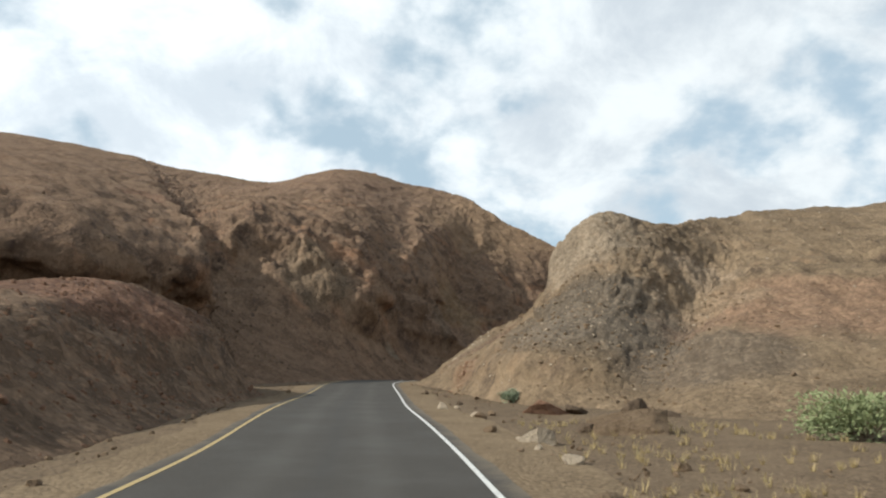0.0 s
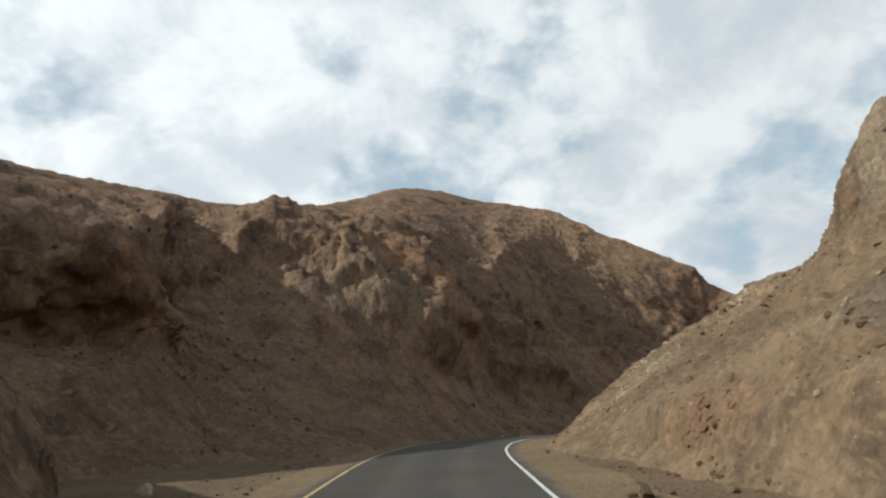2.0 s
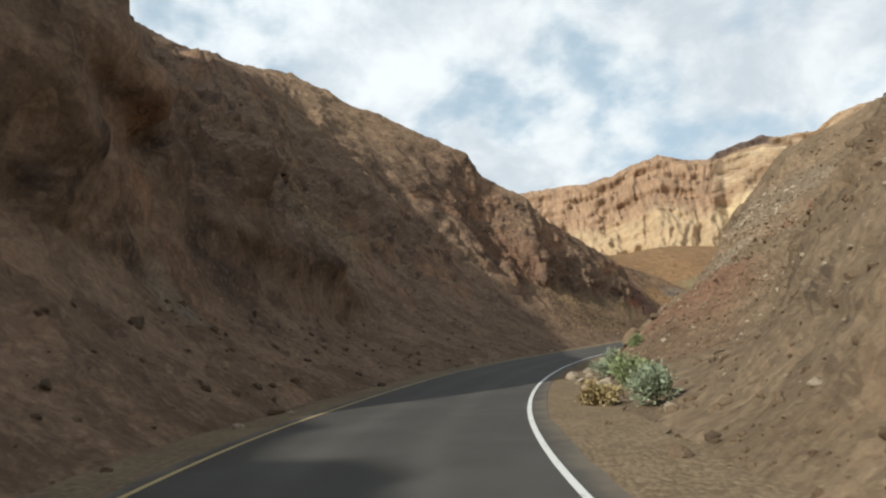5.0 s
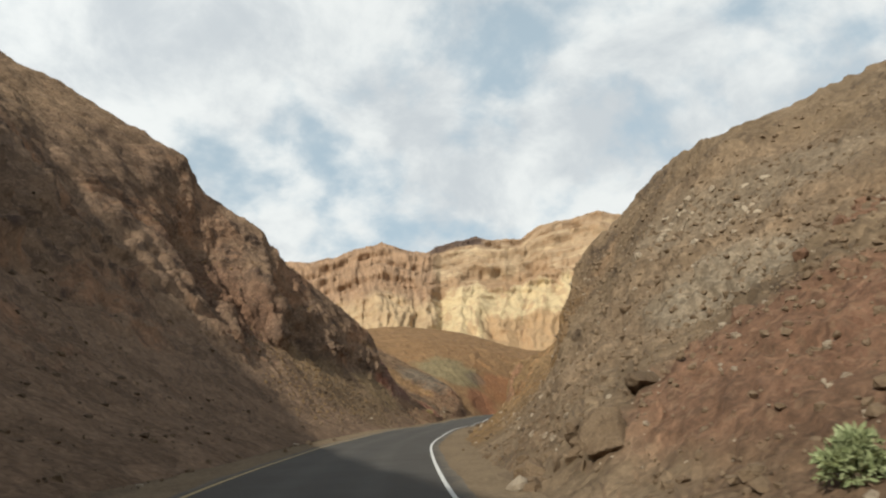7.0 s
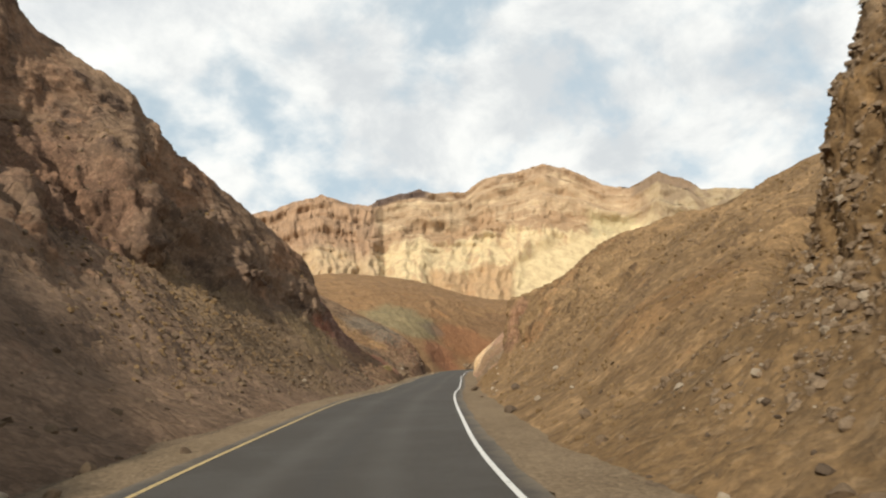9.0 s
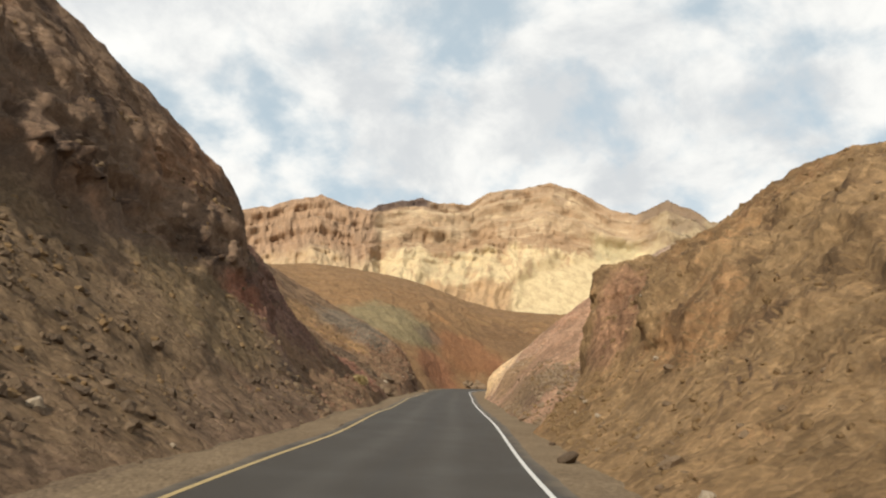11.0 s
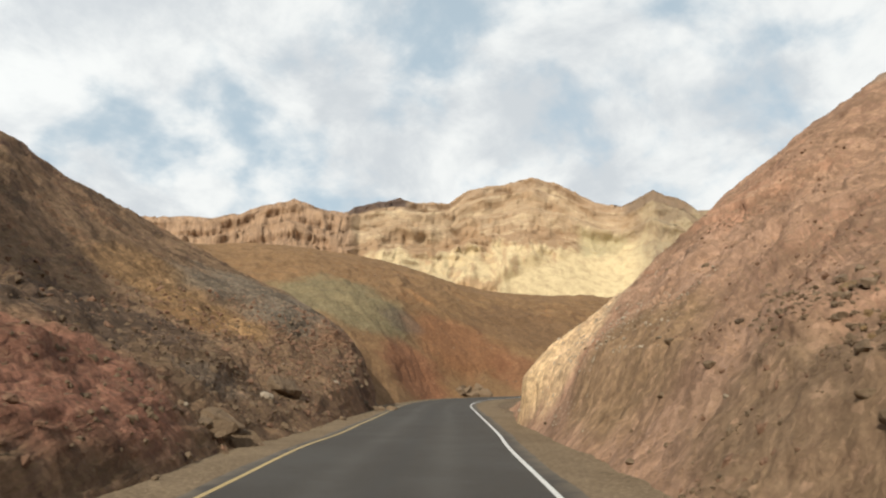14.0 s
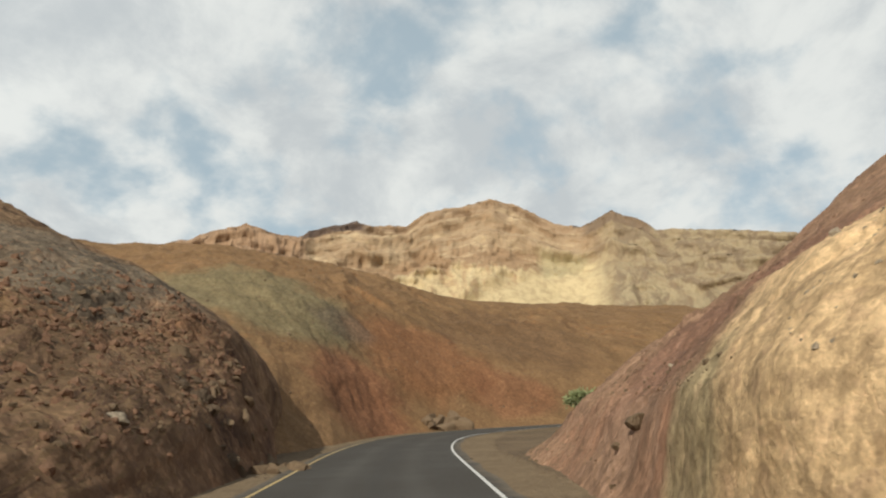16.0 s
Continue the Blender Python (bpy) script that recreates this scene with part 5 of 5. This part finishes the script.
def rubble(name, pts, count, sizes, material, label, seed, lo=0.0, hi=0.75, clump=0.12, thresh=0.0, lift=-0.02, part_of=(0.0, 1.0), steepest=0.66):
    """Loose rock strewn over a slope, joined: nobody could count it."""
    r = np.random.default_rng(seed)
    nu, nv = pts.shape[:2]
    iu, iv = r.integers(int((nu - 1) * part_of[0]), max(1, int((nu - 1) * part_of[1])), count * 4), (nv * r.uniform(lo, hi, count * 4)).astype(int)
    p = pts[iu, np.minimum(iv, nv - 1)]
    lie = np.ones(len(p), bool)
    if nv > 3:
        ju, jv = np.minimum(iu, nu - 3), np.minimum(iv, nv - 3)
        n = np.cross(pts[ju + 2, jv] - pts[ju, jv], pts[ju, jv + 2] - pts[ju, jv])
        lie = np.abs(n[:, 2]) > steepest * np.linalg.norm(n, axis=1)
        a, b = r.random((2, len(p), 1))
        p = pts[ju, jv] + a * (pts[ju + 1, jv] - pts[ju, jv]) + b * (pts[ju, jv + 1] - pts[ju, jv])
    dense = fbm(p * clump, 4, 0.6, seed)
    near, off = way_height(p[:, 0], p[:, 1])
    ok = (dense + r.uniform(-0.35, 0.35, len(p)) > thresh) & (np.abs(off + 0.6) > 3.4) & lie
    p = p[ok][:count]
    size = sizes[0] * (sizes[1] / sizes[0]) ** (r.random(len(p)) ** 3.0)
    shapes = [rock_shape(seed * 7 + k, 1, 0.95, 9, 0.22) for k in range(10)]
    which = r.integers(0, 10, len(p))
    base_v, base_f = np.array([v for v, _ in shapes])[which], np.array([f for _, f in shapes])[which]
    a, b = r.uniform(0, 2 * np.pi, len(p)), r.normal(0, 0.5, len(p))
    ca, sa, cb, sb = np.cos(a), np.sin(a), np.cos(b), np.sin(b)
    zero, one = 0 * a, 0 * a + 1
    turn = np.stack([np.stack([ca, -sa, zero], -1), np.stack([sa, ca, zero], -1), np.stack([zero, zero, one], -1)], 1)
    tip = np.stack([np.stack([one, zero, zero], -1), np.stack([zero, cb, -sb], -1), np.stack([zero, sb, cb], -1)], 1)
    v = np.einsum("nij,njk,nvk->nvi", turn, tip, base_v) * size[:, None, None] + p[:, None] + np.array([0, 0, 1]) * (size * lift)[:, None, None]
    f = base_f + (np.arange(len(p)) * base_v.shape[1])[:, None, None]
    ob = new(name, poly_mesh(name, v.reshape(-1, 3), f.reshape(-1, 3), False))
    ob.data.materials.append(material)
    return tagged(ob, label, "rubble", kind="stuff")


rubble("slope_rubble", right_hill_pts, 8000, (0.04, 0.26), STONE_BROWN, "brown loose rubble strewn over the slope", 61, 0.02, 0.8)
rubble("slope_rubble", right_hill_pts, 1500, (0.04, 0.18), STONE_DARK, "dark loose rubble strewn over the slope", 62, 0.02, 0.8, thresh=0.1)
rubble("slope_rubble", right_hill_pts, 6000, (0.05, 0.24), STONE_TAN, "tan angular rock bits caught in the steep hillside", 78, 0.1, 0.85, thresh=-0.2, part_of=(0.6, 1.0), steepest=0.2)
rubble("slope_rubble", right_hill_pts, 2000, (0.05, 0.22), STONE_PALE, "pale rock bits caught in the hillside", 79, 0.1, 0.85, part_of=(0.1, 1.0), steepest=0.2)
rubble("slope_rubble", right_slope_pts, 7000, (0.03, 0.22), STONE_OCHRE, "brown loose rubble on the gravel slope", 63, 0.02, 0.8)
rubble("slope_rubble", right_slope_pts, 2600, (0.03, 0.16), STONE_BROWN, "brown angular rubble on the gravel slope", 72, 0.05, 0.6, thresh=0.08)
rubble("slope_rubble", pink_slope_pts, 900, (0.03, 0.13), STONE_BROWN, "brown angular rubble at the slope foot", 73, 0.02, 0.22, thresh=0.05)
rubble("slope_rubble", pink_slope_pts, 700, (0.03, 0.12), STONE_PALE, "pale crumbled rubble on the pale slope edge", 74, 0.03, 0.3, part_of=(0.36, 0.5))
rubble("slope_rubble", pink_slope_pts, 900, (0.03, 0.13), STONE_PALE, "pale crumbling clods on the pale slope", 75, 0.02, 0.6, lift=-0.2, part_of=(0.43, 0.56), steepest=0.3)
rubble("slope_rubble", pink_slope_pts, 2200, (0.03, 0.13), STONE_RED, "reddish loose rubble on the pink slope", 64, 0.02, 0.7, part_of=(0.0, 0.4))
rubble("slope_rubble", pink_slope_pts, 900, (0.03, 0.12), STONE_RED, "reddish loose rubble on the low slope", 76, 0.02, 0.7, part_of=(0.62, 0.85))
rubble("slope_rubble", pink_slope_pts, 3000, (0.03, 0.15), STONE_BROWN, "brown loose rubble at the slope foot", 65, 0.02, 0.26, thresh=-0.1, part_of=(0.08, 0.34))
rubble("slope_rubble", pink_slope_pts, 800, (0.07, 0.38), STONE_TAN, "coarse tan rock rubble on the lower bank", 80, 0.03, 0.3, thresh=-0.1, part_of=(0.1, 0.3), lift=0.0)
rubble("slope_rubble", pink_slope_pts, 350, (0.08, 0.3), STONE_OCHRE, "ochre rock rubble on the lower bank", 83, 0.03, 0.3, thresh=-0.1, part_of=(0.1, 0.3), lift=0.0)
rubble("slope_rubble", left_slope_pts, 4500, (0.05, 0.28), STONE_RED, "reddish loose rubble on the maroon slope", 66, 0.02, 0.6)
rubble("slope_rubble", left_slope_pts, 3000, (0.05, 0.26), STONE_BROWN, "brown loose rubble on the maroon slope", 67, 0.02, 0.5)
rubble("slope_rubble", big_left_pts, 3500, (0.06, 0.36), STONE_DARK, "dark loose rubble below the cliff", 68, 0.02, 0.35)
rubble("slope_rubble", big_left_pts, 3500, (0.06, 0.34), STONE_BROWN, "brown loose rubble below the cliff", 69, 0.02, 0.35)
rubble("slope_rubble", big_left_pts, 3500, (0.04, 0.26), STONE_OCHRE, "ochre loose rubble on the scree fans", 77, 0.04, 0.42, thresh=-0.1, part_of=(0.62, 0.97), steepest=0.7)
rubble("slope_rubble", knoll_pts, 1300, (0.05, 0.26), STONE_RED, "reddish loose rubble on the knoll", 70, 0.02, 0.9)
rubble("slope_rubble", mid_hill_pts, 500, (0.08, 0.3), STONE_BROWN, "few brown stones on the clay hill", 71, 0.02, 0.6)


def verge_gravel():
    """Small gravel along both verges."""
    r = np.random.default_rng(81)
    n = 9000
    i = r.integers(200, len(WAY) - 260, n)
    right = r.random(n) < 0.6
    off = np.where(right, RIGHT_LINE + 0.45 + r.gamma(1.6, 0.9, n), LEFT_LINE - 0.35 - r.gamma(1.5, 0.7, n))
    p = WAY[i] + ACROSS[i] * off[:, None]
    p[:, 2] -= 0.02
    return p.reshape(-1, 1, 3)


rubble("verge_gravel", np.repeat(verge_gravel(), 2, 1), 7000, (0.025, 0.11), STONE_BROWN, "small brown gravel strewn along the verge", 82, 0, 1, thresh=-0.6)


def dry_grass():
    r = np.random.default_rng(91)
    tufts, blades = 420, 14
    pos = np.stack([r.uniform(1.9, 8.5, tufts), r.uniform(3.0, 20.0, tufts)], 1)
    pos = pos[fbm(np.c_[pos * 0.5, 0 * pos[:, 0]], 3, 0.5, 3) > -0.1]
    quads = []
    for x, y in pos:
        z, _ = surface(x, y)
        for _ in range(blades):
            a, lean, h = r.uniform(0, 2 * np.pi), r.uniform(0.15, 0.8), r.uniform(0.05, 0.17)
            d = np.array([math.cos(a), math.sin(a), 0])
            s = np.array([-d[1], d[0], 0]) * 0.006
            b = np.array([x, y, z]) + d * r.uniform(0, 0.06)
            t = b + d * lean * h + np.array([0, 0, h])
            quads.append((b - s, b + s, t + s * 0.3, t - s * 0.3))
    q = np.array(quads)
    ob = new("dry_grass", poly_mesh("dry_grass", q.reshape(-1, 3), np.arange(len(q) * 4).reshape(-1, 4), False))
    ob.data.materials.append(LEAF_STRAW)
    return tagged(ob, "sparse dry yellow grass on the verge", "grass", kind="stuff")


dry_grass()
